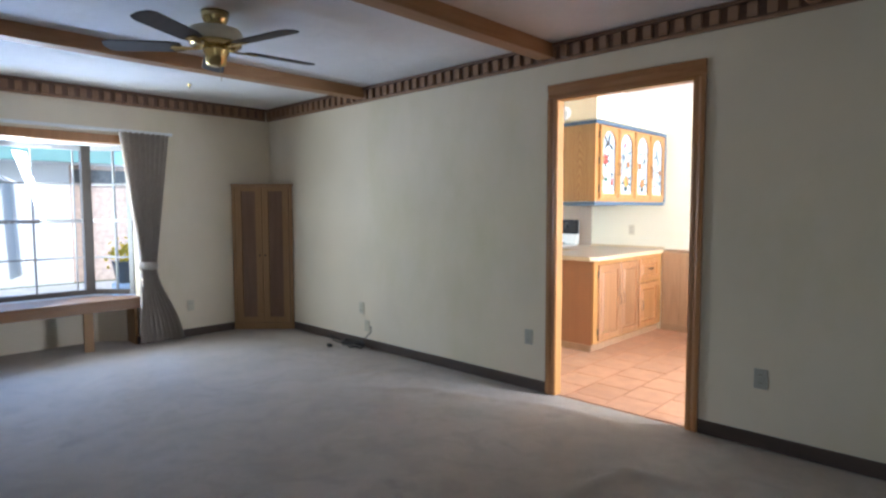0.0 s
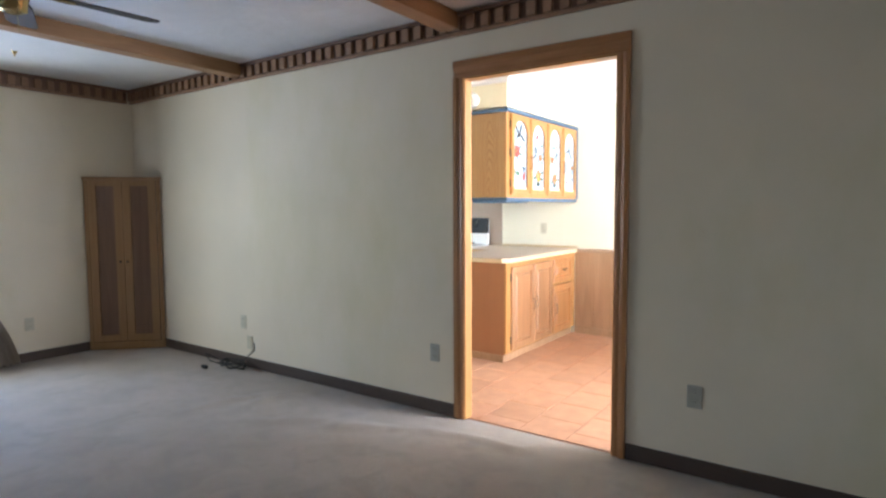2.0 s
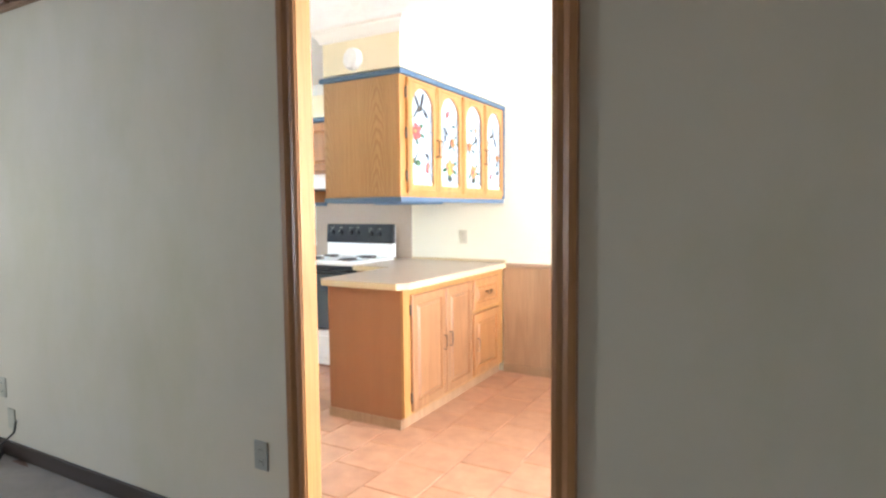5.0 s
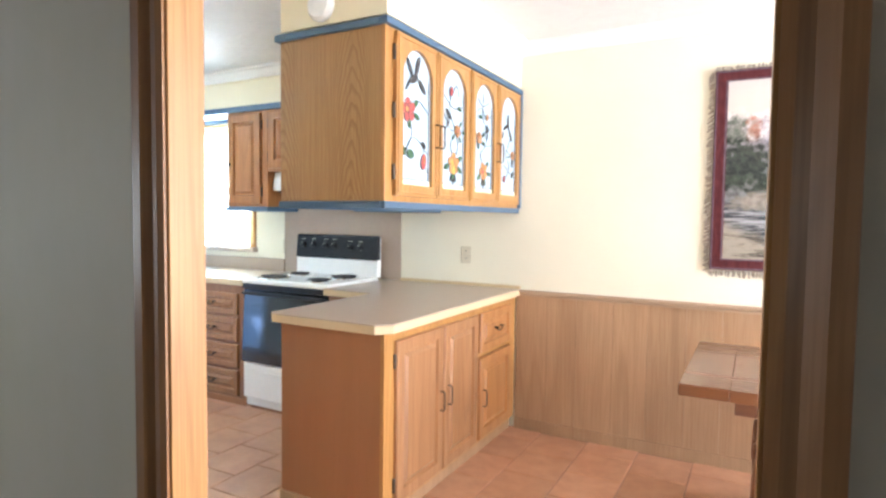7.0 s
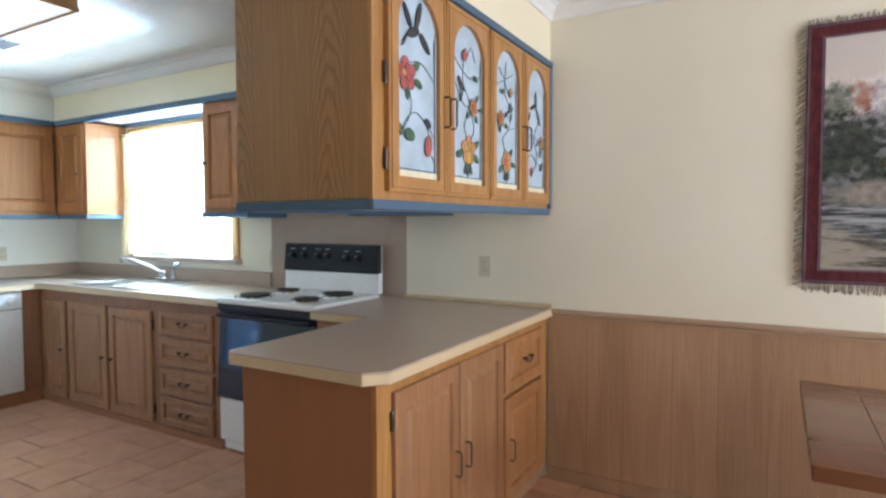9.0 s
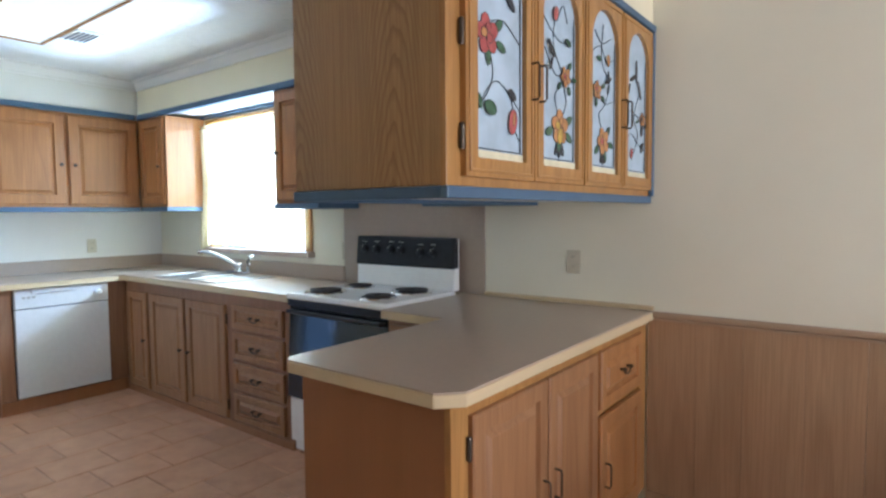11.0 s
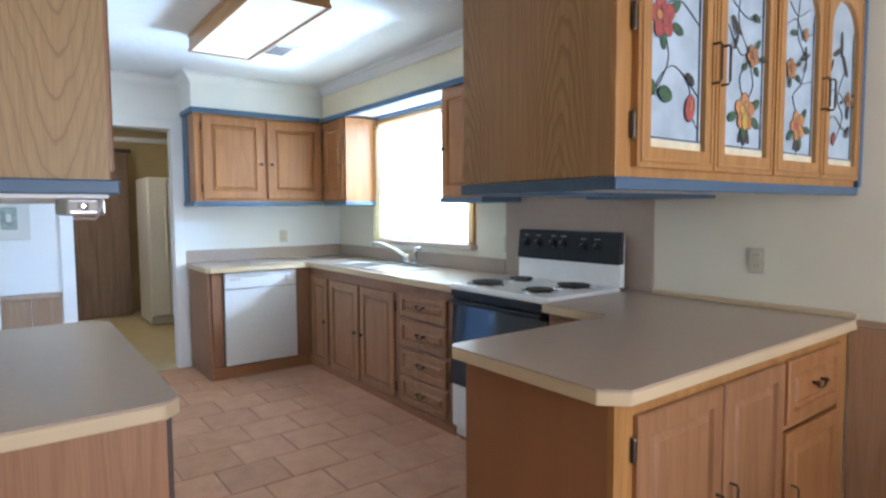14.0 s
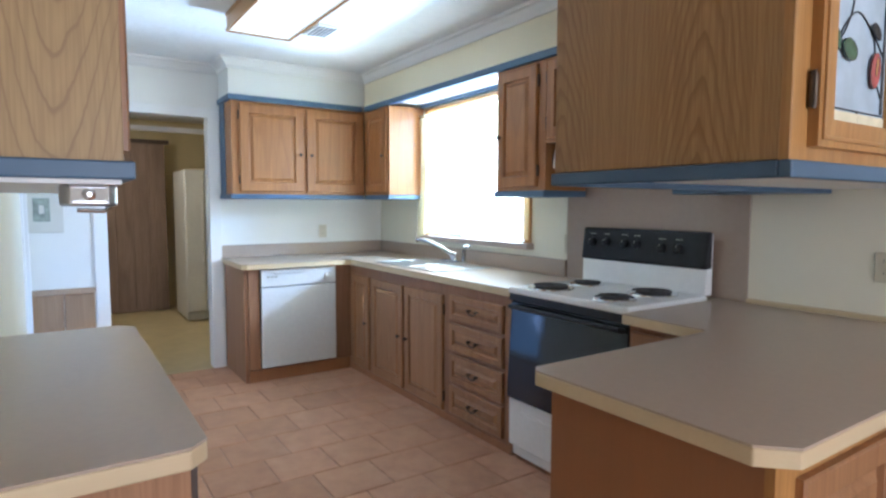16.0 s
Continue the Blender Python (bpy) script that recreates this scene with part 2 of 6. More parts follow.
def laminate(name, colour, rough=0.3):
    """Speckled counter laminate."""
    m, nt, b = material(name, rough)
    a = node(nt, "ShaderNodeTexNoise", Scale=45.0, Detail=1.0)
    nt.links.new(coords(nt), a.inputs["Vector"])
    c = node(nt, "ShaderNodeTexNoise", Scale=5.0, Detail=4.0)
    nt.links.new(coords(nt), c.inputs["Vector"])
    col = ramp(nt, a.outputs["Fac"], [(0.3, tuple(k * 0.975 for k in colour)), (0.5, colour), (0.7, tuple(k * 1.025 for k in colour))])
    f = ramp(nt, c.outputs["Fac"], [(0.3, (0, 0, 0)), (0.75, (0.25,) * 3)])
    nt.links.new(mix(nt, f, col, tuple(k * 0.88 for k in colour)), b.inputs["Base Color"])
    return m


def tile_material(name):
    m, nt, b = material(name, 0.42)
    n = node(nt, "ShaderNodeTexNoise", Scale=9.0, Detail=6.0, Roughness=0.6)
    nt.links.new(coords(nt), n.inputs["Vector"])
    col = ramp(nt, n.outputs["Fac"], [(0.3, (0.46, 0.238, 0.135)), (0.55, (0.55, 0.30, 0.175)), (0.75, (0.60, 0.345, 0.215))])
    info = nt.nodes.new("ShaderNodeObjectInfo")
    tint = ramp(nt, info.outputs["Random"], [(0.0, (0.84, 0.82, 0.8)), (0.5, (0.95, 0.95, 0.95)), (1.0, (1.0, 0.97, 0.97))])
    nt.links.new(mix(nt, 1.0, col, tint, "MULTIPLY"), b.inputs["Base Color"])
    r = nt.nodes.new("ShaderNodeMapRange")
    r.inputs["To Min"].default_value, r.inputs["To Max"].default_value = 0.34, 0.6
    nt.links.new(n.outputs["Fac"], r.inputs["Value"])
    nt.links.new(r.outputs[0], b.inputs["Roughness"])
    bump(nt, b, n.outputs["Fac"], 0.15, 0.004)
    return m


def carpet_material():
    m, nt, b = material("carpet_pile", 0.95, 0, 0.05)
    big = node(nt, "ShaderNodeTexNoise", Scale=1.1, Detail=5.0, Roughness=0.6)
    nt.links.new(coords(nt), big.inputs["Vector"])
    fine = node(nt, "ShaderNodeTexNoise", Scale=190.0, Detail=3.0)
    nt.links.new(coords(nt), fine.inputs["Vector"])
    base = ramp(nt, big.outputs["Fac"], [(0.3, (0.39, 0.325, 0.255)), (0.5, (0.46, 0.39, 0.315)), (0.72, (0.52, 0.45, 0.37))])
    f = ramp(nt, fine.outputs["Fac"], [(0.3, (0.5,) * 3), (0.6, (0, 0, 0))])
    col = mix(nt, f, base, (0.27, 0.23, 0.19))
    tread = node(nt, "ShaderNodeTexNoise", Scale=5.0, Detail=4.0, Roughness=0.6, Distortion=0.8)
    nt.links.new(coords(nt), tread.inputs["Vector"])
    col = mix(nt, ramp(nt, tread.outputs["Fac"], [(0.35, (0.45,) * 3), (0.55, (0, 0, 0))]), col, (0.31, 0.265, 0.22))
    spots = node(nt, "ShaderNodeTexNoise", Scale=2.7, Detail=3.0, Roughness=0.5)
    nt.links.new(coords(nt, (1, 1, 1), (0, 0, 0.6)), spots.inputs["Vector"])
    s = ramp(nt, spots.outputs["Fac"], [(0.66, (0, 0, 0)), (0.74, (0.4,) * 3)])
    nt.links.new(mix(nt, s, col, (0.25, 0.21, 0.17)), b.inputs["Base Color"])
    b.inputs["Sheen Weight"].default_value = 0.25
    bump(nt, b, fine.outputs["Fac"], 0.6, 0.008)
    return m


def tapestry_material():
    """A woven landscape: pale sky, violet snowy hills, autumn trees, a dark stream with pale water."""
    m, nt, b = material("woven_landscape", 0.95, 0, 0.05)
    v = nt.nodes.new("ShaderNodeMapping")
    g = nt.nodes.new("ShaderNodeNewGeometry")
    v.inputs["Location"].default_value = (3.16, 0, -1.165)
    nt.links.new(g.outputs["Position"], v.inputs["Vector"])
    sep = nt.nodes.new("ShaderNodeSeparateXYZ")
    nt.links.new(v.outputs[0], sep.inputs[0])

    def noise(scale, detail=5.0, rough=0.6, stretch=(1, 1, 1)):
        n = node(nt, "ShaderNodeTexNoise", Scale=scale, Detail=detail, Roughness=rough)
        nt.links.new(coords(nt, stretch), n.inputs["Vector"])
        return n.outputs["Fac"]

    def calc(op, a, c):
        n = nt.nodes.new("ShaderNodeMath")
        n.operation = op
        for sock, val in zip(n.inputs, (a, c)):
            if isinstance(val, (int, float)):
                sock.default_value = val
            else:
                nt.links.new(val, sock)
        return n.outputs[0]
    soft, leafy, streak = noise(7.0), noise(26.0, 4.0, 0.7), noise(9.0, 6.0, 0.72, (0.45, 1, 4.5))
    up = calc("ADD", sep.outputs["Z"], calc("MULTIPLY", calc("SUBTRACT", soft, 0.5), 0.24))
    col = ramp(nt, up, [(0.40, (0.20, 0.20, 0.20)), (0.56, (0.27, 0.25, 0.28)), (0.66, (0.33, 0.30, 0.33)), (0.70, (0.66, 0.62, 0.61)), (0.725, (0.38, 0.34, 0.37)), (0.755, (0.68, 0.63, 0.60)), (0.79, (0.60, 0.54, 0.49)), (0.96, (0.56, 0.52, 0.49))])

    def clump(x, z, rx, rz, colour, other, ragged=1.5):
        """A tree or bush: a ragged blot of two mingled colours."""
        mp = nt.nodes.new("ShaderNodeMapping")
        mp.vector_type = "TEXTURE"
        mp.inputs["Location"].default_value = (x, 0, z)
        mp.inputs["Scale"].default_value = (rx, 100, rz)
        nt.links.new(v.outputs[0], mp.inputs["Vector"])
        ln = nt.nodes.new("ShaderNodeVectorMath")
        ln.operation = "LENGTH"
        nt.links.new(mp.outputs[0], ln.inputs[0])
        d = calc("ADD", ln.outputs["Value"], calc("MULTIPLY", calc("SUBTRACT", calc("MULTIPLY", calc("ADD", leafy, soft), 0.5), 0.5), ragged * 2))
        mask = ramp(nt, d, [(0.6, (0.92,) * 3), (1.15, (0, 0, 0))])
        return mask, mix(nt, ramp(nt, leafy, [(0.38, (0, 0, 0)), (0.6, (1, 1, 1))]), colour, other)
    dark, green, pale = (0.02, 0.025, 0.02), (0.06, 0.075, 0.052), (0.20, 0.205, 0.17)
    for spec in ((0.05, 0.68, 0.09, 0.11, (0.10, 0.12, 0.09), pale), (0.125, 0.69, 0.045, 0.085, (0.46, 0.20, 0.14), (0.32, 0.24, 0.19)),
                 (0.30, 0.58, 0.08, 0.10, pale, (0.28, 0.22, 0.17)), (0.45, 0.62, 0.09, 0.12, (0.21, 0.22, 0.17), (0.12, 0.135, 0.10)),
                 (0.66, 0.56, 0.10, 0.08, (0.22, 0.17, 0.12), pale), (1.05, 0.62, 0.14, 0.14, (0.12, 0.14, 0.09), pale), (1.35, 0.66, 0.16, 0.2, dark, green),
                 (0.08, 0.50, 0.22, 0.22, dark, green), (0.45, 0.46, 0.28, 0.16, dark, green), (0.70, 0.43, 0.2, 0.11, dark, green), (0.98, 0.44, 0.22, 0.1, dark, green),
                 (0.31, 0.455, 0.10, 0.055, (0.42, 0.10, 0.075), (0.17, 0.07, 0.05)), (0.85, 0.46, 0.08, 0.05, (0.25, 0.12, 0.06), green)):
        mask, tint = clump(*spec)
        col = mix(nt, mask, col, tint)
    low = calc("ADD", sep.outputs["Z"], calc("MULTIPLY", calc("SUBTRACT", soft, 0.5), 0.10))
    water = mix(nt, ramp(nt, streak, [(0.46, (0, 0, 0)), (0.60, (1, 1, 1))]), (0.055, 0.06, 0.065), (0.36, 0.36, 0.37))
    shine = ramp(nt, calc("ADD", sep.outputs["X"], calc("MULTIPLY", streak, 0.3)), [(0.62, (0, 0, 0)), (0.85, (0.75,) * 3), (1.1, (0.1,) * 3)])
    water = mix(nt, shine, water, (0.46, 0.47, 0.52))
    bank = mix(nt, ramp(nt, streak, [(0.40, (0, 0, 0)), (0.52, (1, 1, 1))]), (0.08, 0.07, 0.055), (0.33, 0.295, 0.24))
    slope = calc("ADD", calc("ADD", low, calc("MULTIPLY", sep.outputs["X"], 0.40)), calc("MULTIPLY", soft, 0.08))
    near = ramp(nt, slope, [(0.20, (1, 1, 1)), (0.27, (0, 0, 0))])
    water = mix(nt, near, water, bank)
    far = ramp(nt, low, [(0.31, (1, 1, 1)), (0.345, (0, 0, 0))])
    col = mix(nt, far, col, water)
    mask, tint = clump(0.15, 0.31, 0.17, 0.06, (0.20, 0.175, 0.145), (0.32, 0.285, 0.24))
    col = mix(nt, mask, col, tint)
    nt.links.new(col, b.inputs["Base Color"])
    bump(nt, b, noise(300.0, 2.0), 0.4, 0.004)
    return m


def ceiling_material(name, colour):
    """Hand-trowelled ceiling texture."""
    m, nt, b = material(name, 0.75)
    n = node(nt, "ShaderNodeTexNoise", Scale=7.0, Detail=8.0, Roughness=0.7, Distortion=1.2)
    nt.links.new(coords(nt), n.inputs["Vector"])
    nt.links.new(ramp(nt, n.outputs["Fac"], [(0.3, tuple(c * 0.93 for c in colour)), (0.7, colour)]), b.inputs["Base Color"])
    bump(nt, b, n.outputs["Fac"], 0.5, 0.03)
    return m


def cathedral(name, light, dark, across, period=0.30, start=0.0, rough=0.4, lines=26.0, rise=1.1, thin=False):
    """Flat-sawn plywood: nested arches of dark grain up the sheet, between straight-grained bands."""
    m, nt, b = material(name, rough)
    g = nt.nodes.new("ShaderNodeNewGeometry")
    sep = nt.nodes.new("ShaderNodeSeparateXYZ")
    nt.links.new(g.outputs["Position"], sep.inputs[0])

    def calc(op, a, c=None, d=None):
        n = nt.nodes.new("ShaderNodeMath")
        n.operation = op
        for sock, v in zip(n.inputs, (a, c, d)):
            if v is None:
                continue
            if isinstance(v, (int, float)):
                sock.default_value = v
            else:
                nt.links.new(v, sock)
        return n.outputs[0]
    warp = node(nt, "ShaderNodeTexNoise", Scale=2.2, Detail=3.0, Roughness=0.5)
    nt.links.new(coords(nt, (1, 1, 0.35)), warp.inputs["Vector"])
    shake = node(nt, "ShaderNodeTexNoise", Scale=26.0, Detail=2.0, Roughness=0.5)
    nt.links.new(coords(nt, (1, 1, 0.6)), shake.inputs["Vector"])
    pores = node(nt, "ShaderNodeTexNoise", Scale=190.0, Detail=3.0, Roughness=0.6)
    nt.links.new(coords(nt, (1, 1, 0.02)), pores.inputs["Vector"])
    h = calc("ADD", sep.outputs["X" if across == "x" else "Y"], start)
    h = calc("ADD", h, calc("MULTIPLY", warp.outputs["Fac"], 0.16))
    p = calc("PINGPONG", h, period / 2)
    arch_ = calc("MULTIPLY", calc("POWER", calc("MULTIPLY", p, 2 / period), 1.5), 0.62)
    f = calc("ADD", calc("MULTIPLY", sep.outputs["Z"], 0.62), calc("MULTIPLY", arch_, rise))
    f = calc("ADD", f, calc("MULTIPLY", warp.outputs["Fac"], 0.08 if thin else 0.3))
    f = calc("ADD", f, calc("MULTIPLY", shake.outputs["Fac"], 0.035))
    ring = calc("FRACT", calc("MULTIPLY", f, lines))
    stops = [(0.0, (0.2,) * 3), (0.3, (0.0,) * 3), (0.78, (0.22,) * 3), (0.88, (1.0,) * 3), (0.94, (1.0,) * 3), (1.0, (0.2,) * 3)]
    rings = ramp(nt, ring, stops) if thin else ramp(nt, ring, [(0.0, (0.15,) * 3), (0.45, (0.0,) * 3), (0.8, (0.75,) * 3), (0.92, (0.9,) * 3), (1.0, (0.2,) * 3)])
    broad = node(nt, "ShaderNodeTexNoise", Scale=5.0, Detail=3.0)
    nt.links.new(coords(nt, (1, 1, 0.1)), broad.inputs["Vector"])
    mid = tuple((a * 0.6 + c * 0.4) for a, c in zip(light, dark))
    col = mix(nt, broad.outputs["Fac"], light, mid)
    near = ramp(nt, p, [(0.0, (0.95,) * 3), (0.07, (0.8,) * 3), (0.12, (0.28 if not thin else 0.6,) * 3)])
    col = mix(nt, mix(nt, 1.0, rings, near, "MULTIPLY"), col, dark)
    col = mix(nt, ramp(nt, pores.outputs["Fac"], [(0.42, (0.45,) * 3), (0.56, (0, 0, 0))]), col, dark)
    nt.links.new(col, b.inputs["Base Color"])
    r = nt.nodes.new("ShaderNodeMapRange")
    r.inputs["To Min"].default_value, r.inputs["To Max"].default_value = rough - 0.06, rough + 0.14
    nt.links.new(broad.outputs["Fac"], r.inputs["Value"])
    nt.links.new(r.outputs[0], b.inputs["Roughness"])
    bump(nt, b, pores.outputs["Fac"], 0.12, 0.002)
    return m


WALL_PAINT = paint("cream_wall_paint", (0.765, 0.668, 0.51), 0.6, 0.05, 1.3, blotch=0.6)
KITCHEN_PAINT = paint("kitchen_cream_paint", (0.78, 0.74, 0.60), 0.55, 0.03)
SOFFIT_PAINT = paint("yellowed_cream_paint", (0.82, 0.74, 0.53), 0.55, 0.04)
WEST_PAINT = paint("white_wall_paint", (0.80, 0.79, 0.74), 0.55, 0.03)
HALL_PAINT = paint("yellow_hall_paint", (0.62, 0.52, 0.30), 0.6, 0.05)
WHITE_TRIM = paint("white_trim_paint", (0.80, 0.79, 0.76), 0.4, 0.03, relief=0.02)
CEILING_L = ceiling_material("trowelled_ceiling", (0.72, 0.71, 0.71))
CEILING_K = ceiling_material("kitchen_ceiling", (0.82, 0.82, 0.81))
CARPET = carpet_material()
TILE = tile_material("terracotta_tile")
GROUT = paint("brown_grout", (0.33, 0.21, 0.155), 0.9, 0.15, 20.0)
VINYL = paint("yellow_vinyl", (0.52, 0.42, 0.23), 0.4, 0.08, 6.0)
OAK = wood("golden_oak", (0.52, 0.28, 0.085), (0.29, 0.125, 0.032), "z", 0.36, 0.8, coat=0.25)
OAK_Y = wood("golden_oak_rail", (0.52, 0.28, 0.085), (0.29, 0.125, 0.032), "y", 0.36, 0.8, coat=0.25)
OAK_X = wood("golden_oak_rail_long", (0.52, 0.28, 0.085), (0.29, 0.125, 0.032), "x", 0.36, 0.8, coat=0.25)
OAK_PANEL = cathedral("oak_plywood", (0.44, 0.26, 0.10), (0.25, 0.125, 0.042), "x", 0.40, 0.05, 0.4, 21.0)
BASE_PANEL = wood("base_end_panel", (0.35, 0.155, 0.062), (0.25, 0.105, 0.042), "z", 0.42, 0.2)
OAK_PALE = cathedral("weathered_oak_plywood", (0.44, 0.30, 0.13), (0.28, 0.175, 0.075), "y", 0.50, -4.31, 0.45, 17.0, -1.5, True)
DOOR_OAK = wood("brown_oak", (0.41, 0.21, 0.092), (0.21, 0.095, 0.038), "z", 0.4, 0.7, coat=0.15)
BASE_OAK = wood("base_oak", (0.33, 0.165, 0.08), (0.17, 0.075, 0.035), "z", 0.42, 0.6)
UPPER_OAK = wood("upper_oak", (0.47, 0.205, 0.06), (0.24, 0.092, 0.027), "z", 0.4, 0.8, coat=0.15)
CASING = wood("casing_oak", (0.46, 0.22, 0.075), (0.24, 0.095, 0.03), "z", 0.35, 0.6, coat=0.3)
CASING_X = wood("casing_oak_head", (0.46, 0.22, 0.075), (0.24, 0.095, 0.03), "x", 0.35, 0.6, coat=0.3)
BEAM_WOOD = wood("beam_wood", (0.40, 0.22, 0.10), (0.21, 0.10, 0.04), "y", 0.5, 0.6)
CROWN_WOOD = wood("crown_wood", (0.36, 0.21, 0.12), (0.19, 0.095, 0.05), "x", 0.5, 0.5)
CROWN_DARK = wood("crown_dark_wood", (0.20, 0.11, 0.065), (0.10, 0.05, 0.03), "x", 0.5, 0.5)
BASEBOARD = wood("dark_baseboard", (0.085, 0.055, 0.04), (0.04, 0.026, 0.02), "x", 0.5, 0.5)
PANEL_WOOD = wood("wainscot_wood", (0.47, 0.30, 0.17), (0.31, 0.18, 0.095), "z", 0.5, 1.0, 7.0, per_piece=0.14)
RAIL_WOOD = wood("chair_rail_wood", (0.46, 0.33, 0.22), (0.28, 0.18, 0.11), "x", 0.45, 0.5)
PINE = wood("pine", (0.36, 0.205, 0.085), (0.23, 0.115, 0.04), "z", 0.45, 0.5)
PINE_Y = wood("bench_pine", (0.30, 0.165, 0.08), (0.18, 0.085, 0.038), "y", 0.35, 0.5)
RATTAN = wood("dark_cane_panel", (0.22, 0.12, 0.065), (0.105, 0.052, 0.03), "z", 0.5, 0.6, 9.0)
TABLE_WOOD = wood("table_wood", (0.18, 0.074, 0.03), (0.145, 0.058, 0.024), "x", 0.2, 0.06, 4.0, coat=0.3)
TABLE_DARK = wood("table_apron_wood", (0.20, 0.085, 0.04), (0.09, 0.035, 0.018), "x", 0.3, 0.5, coat=0.3)
RUSTIC = wood("rustic_plank", (0.33, 0.235, 0.175), (0.13, 0.078, 0.05), "z", 0.7, 0.8, 6.0)
BLUE = paint("blue_trim_paint", (0.075, 0.135, 0.215), 0.45, 0.12, 5.0, relief=0.03)
COUNTER = laminate("speckled_taupe_laminate", (0.47, 0.365, 0.275), 0.3)
COUNTER_EDGE = wood("pale_counter_edge", (0.66, 0.53, 0.33), (0.55, 0.42, 0.24), "y", 0.35, 0.3)
SPLASH = laminate("taupe_splash_laminate", (0.40, 0.31, 0.24), 0.4)
ENAMEL = plain("white_enamel", (0.82, 0.82, 0.80), 0.18, vary=0.02)
APPLIANCE = plain("white_appliance", (0.68, 0.68, 0.66), 0.3, vary=0.03)
BLACK_GLASS = plain("black_oven_glass", (0.012, 0.013, 0.017), 0.05, vary=0.1)
BLACK = plain("black_enamel", (0.014, 0.014, 0.016), 0.3, vary=0.2, spec=0.25)
COIL = plain("burner_coil", (0.03, 0.026, 0.025), 0.6, vary=0.3)
CHROME = plain("chrome", (0.75, 0.76, 0.78), 0.12, 1.0)
STEEL = plain("brushed_steel", (0.58, 0.59, 0.61), 0.3, 1.0)
BRONZE = plain("dark_bronze", (0.09, 0.065, 0.045), 0.4, 0.7, 0.2)
BRASS = plain("polished_brass", (0.62, 0.48, 0.22), 0.2, 1.0)
ALMOND = plain("almond_plastic", (0.60, 0.55, 0.42), 0.4)
GREY_PLATE = plain("grey_plate", (0.42, 0.40, 0.34), 0.4)
WHITE_PLASTIC = plain("white_plastic", (0.80, 0.80, 0.78), 0.4)
BLADE = wood("fan_blade", (0.075, 0.055, 0.042), (0.035, 0.025, 0.02), "x", 0.7, 0.5)
CABLE = plain("black_cable", (0.015, 0.015, 0.015), 0.5)
CURTAIN = cloth("grey_drape", (0.47, 0.41, 0.35), (0.55, 0.49, 0.42), 0, 0.3)
SHEER = cloth("cream_sheer", (0.82, 0.68, 0.36), (0.88, 0.76, 0.46), 0.42, 0.5)
LEAD = plain("lead_came", (0.05, 0.05, 0.05), 0.5, 0.5)
PANE = glass("window_glass")
ALU = plain("dark_window_frame", (0.10, 0.085, 0.075), 0.45, 0.3)
MUNTIN = plain("grey_muntin", (0.34, 0.34, 0.34), 0.5)
ART_WHITE = plain("milky_glass", (0.46, 0.57, 0.66), 0.12, vary=0.12, scale=12.0)
ART_CREAM = plain("cream_glass", (0.78, 0.72, 0.50), 0.15, vary=0.08)
ART_RED = plain("red_glass", (0.40, 0.09, 0.085), 0.15, vary=0.3)
ART_ORANGE = plain("orange_glass", (0.50, 0.235, 0.09), 0.15, vary=0.3)
ART_YELLOW = plain("yellow_glass", (0.55, 0.37, 0.08), 0.15, vary=0.2)
ART_GREEN = plain("green_glass", (0.06, 0.125, 0.07), 0.15, vary=0.4)
ART_DARK = plain("smoky_glass", (0.045, 0.045, 0.05), 0.15, vary=0.3)
TAPESTRY = tapestry_material()
BORDER = cloth("maroon_border", (0.07, 0.018, 0.022), (0.115, 0.032, 0.034), 0, 0.02)
FRINGE = cloth("grey_fringe", (0.30, 0.25, 0.20), (0.48, 0.43, 0.36), 0, 0.1)
DIFFUSER = plain("ribbed_diffuser", (0.82, 0.82, 0.78), 0.3)
# faint glow put into the diffuser to brighten it
DIFFUSER.node_tree.nodes["Principled BSDF"].inputs["Emission Color"].default_value = (1.0, 0.95, 0.84, 1)
DIFFUSER.node_tree.nodes["Principled BSDF"].inputs["Emission Strength"].default_value = 0.7
BRICK = paint("tan_brick", (0.50, 0.38, 0.31), 0.85, 0.15, 9.0)
SIDING = paint("pale_siding", (0.75, 0.77, 0.79), 0.6, 0.04)
EAVE = paint("teal_eave", (0.22, 0.42, 0.42), 0.6, 0.08)
ROOF = paint("grey_shingle", (0.15, 0.15, 0.15), 0.9, 0.2, 12.0)
GRASS = paint("lawn", (0.07, 0.11, 0.035), 0.95, 0.35, 3.0, 0.5, 60.0)
YELLOW_LEAF = plain("yellow_petals", (0.70, 0.45, 0.03), 0.6)
POT = plain("dark_pot", (0.10, 0.09, 0.08), 0.6)
PAPER = paint("print_paper", (0.66, 0.64, 0.56), 0.8, 0.05)
PRINT = paint("grey_green_print", (0.30, 0.33, 0.27), 0.8, 0.3, 25.0)

# ---- setting: living room ----
XW, YS, XE, YD = -7.91, -1.6, 1.4, 3.985      # living room: west, south, east walls and the wall with the doorway
DX0, DX1, DZ = -3.925, -2.985, 2.135           # clear doorway
YK0, YK1, XK, XD = 4.05, 6.84, -8.85, 0.6     # kitchen: south, north, west walls, dining end
CL, CK = 2.53, 2.48                           # ceilings


def structure(name, bm, mat, label, category, smooth=False):
    return solid(name, bm, mat, label, category, kind="structure", origin=(0, 0, 0), smooth=smooth)


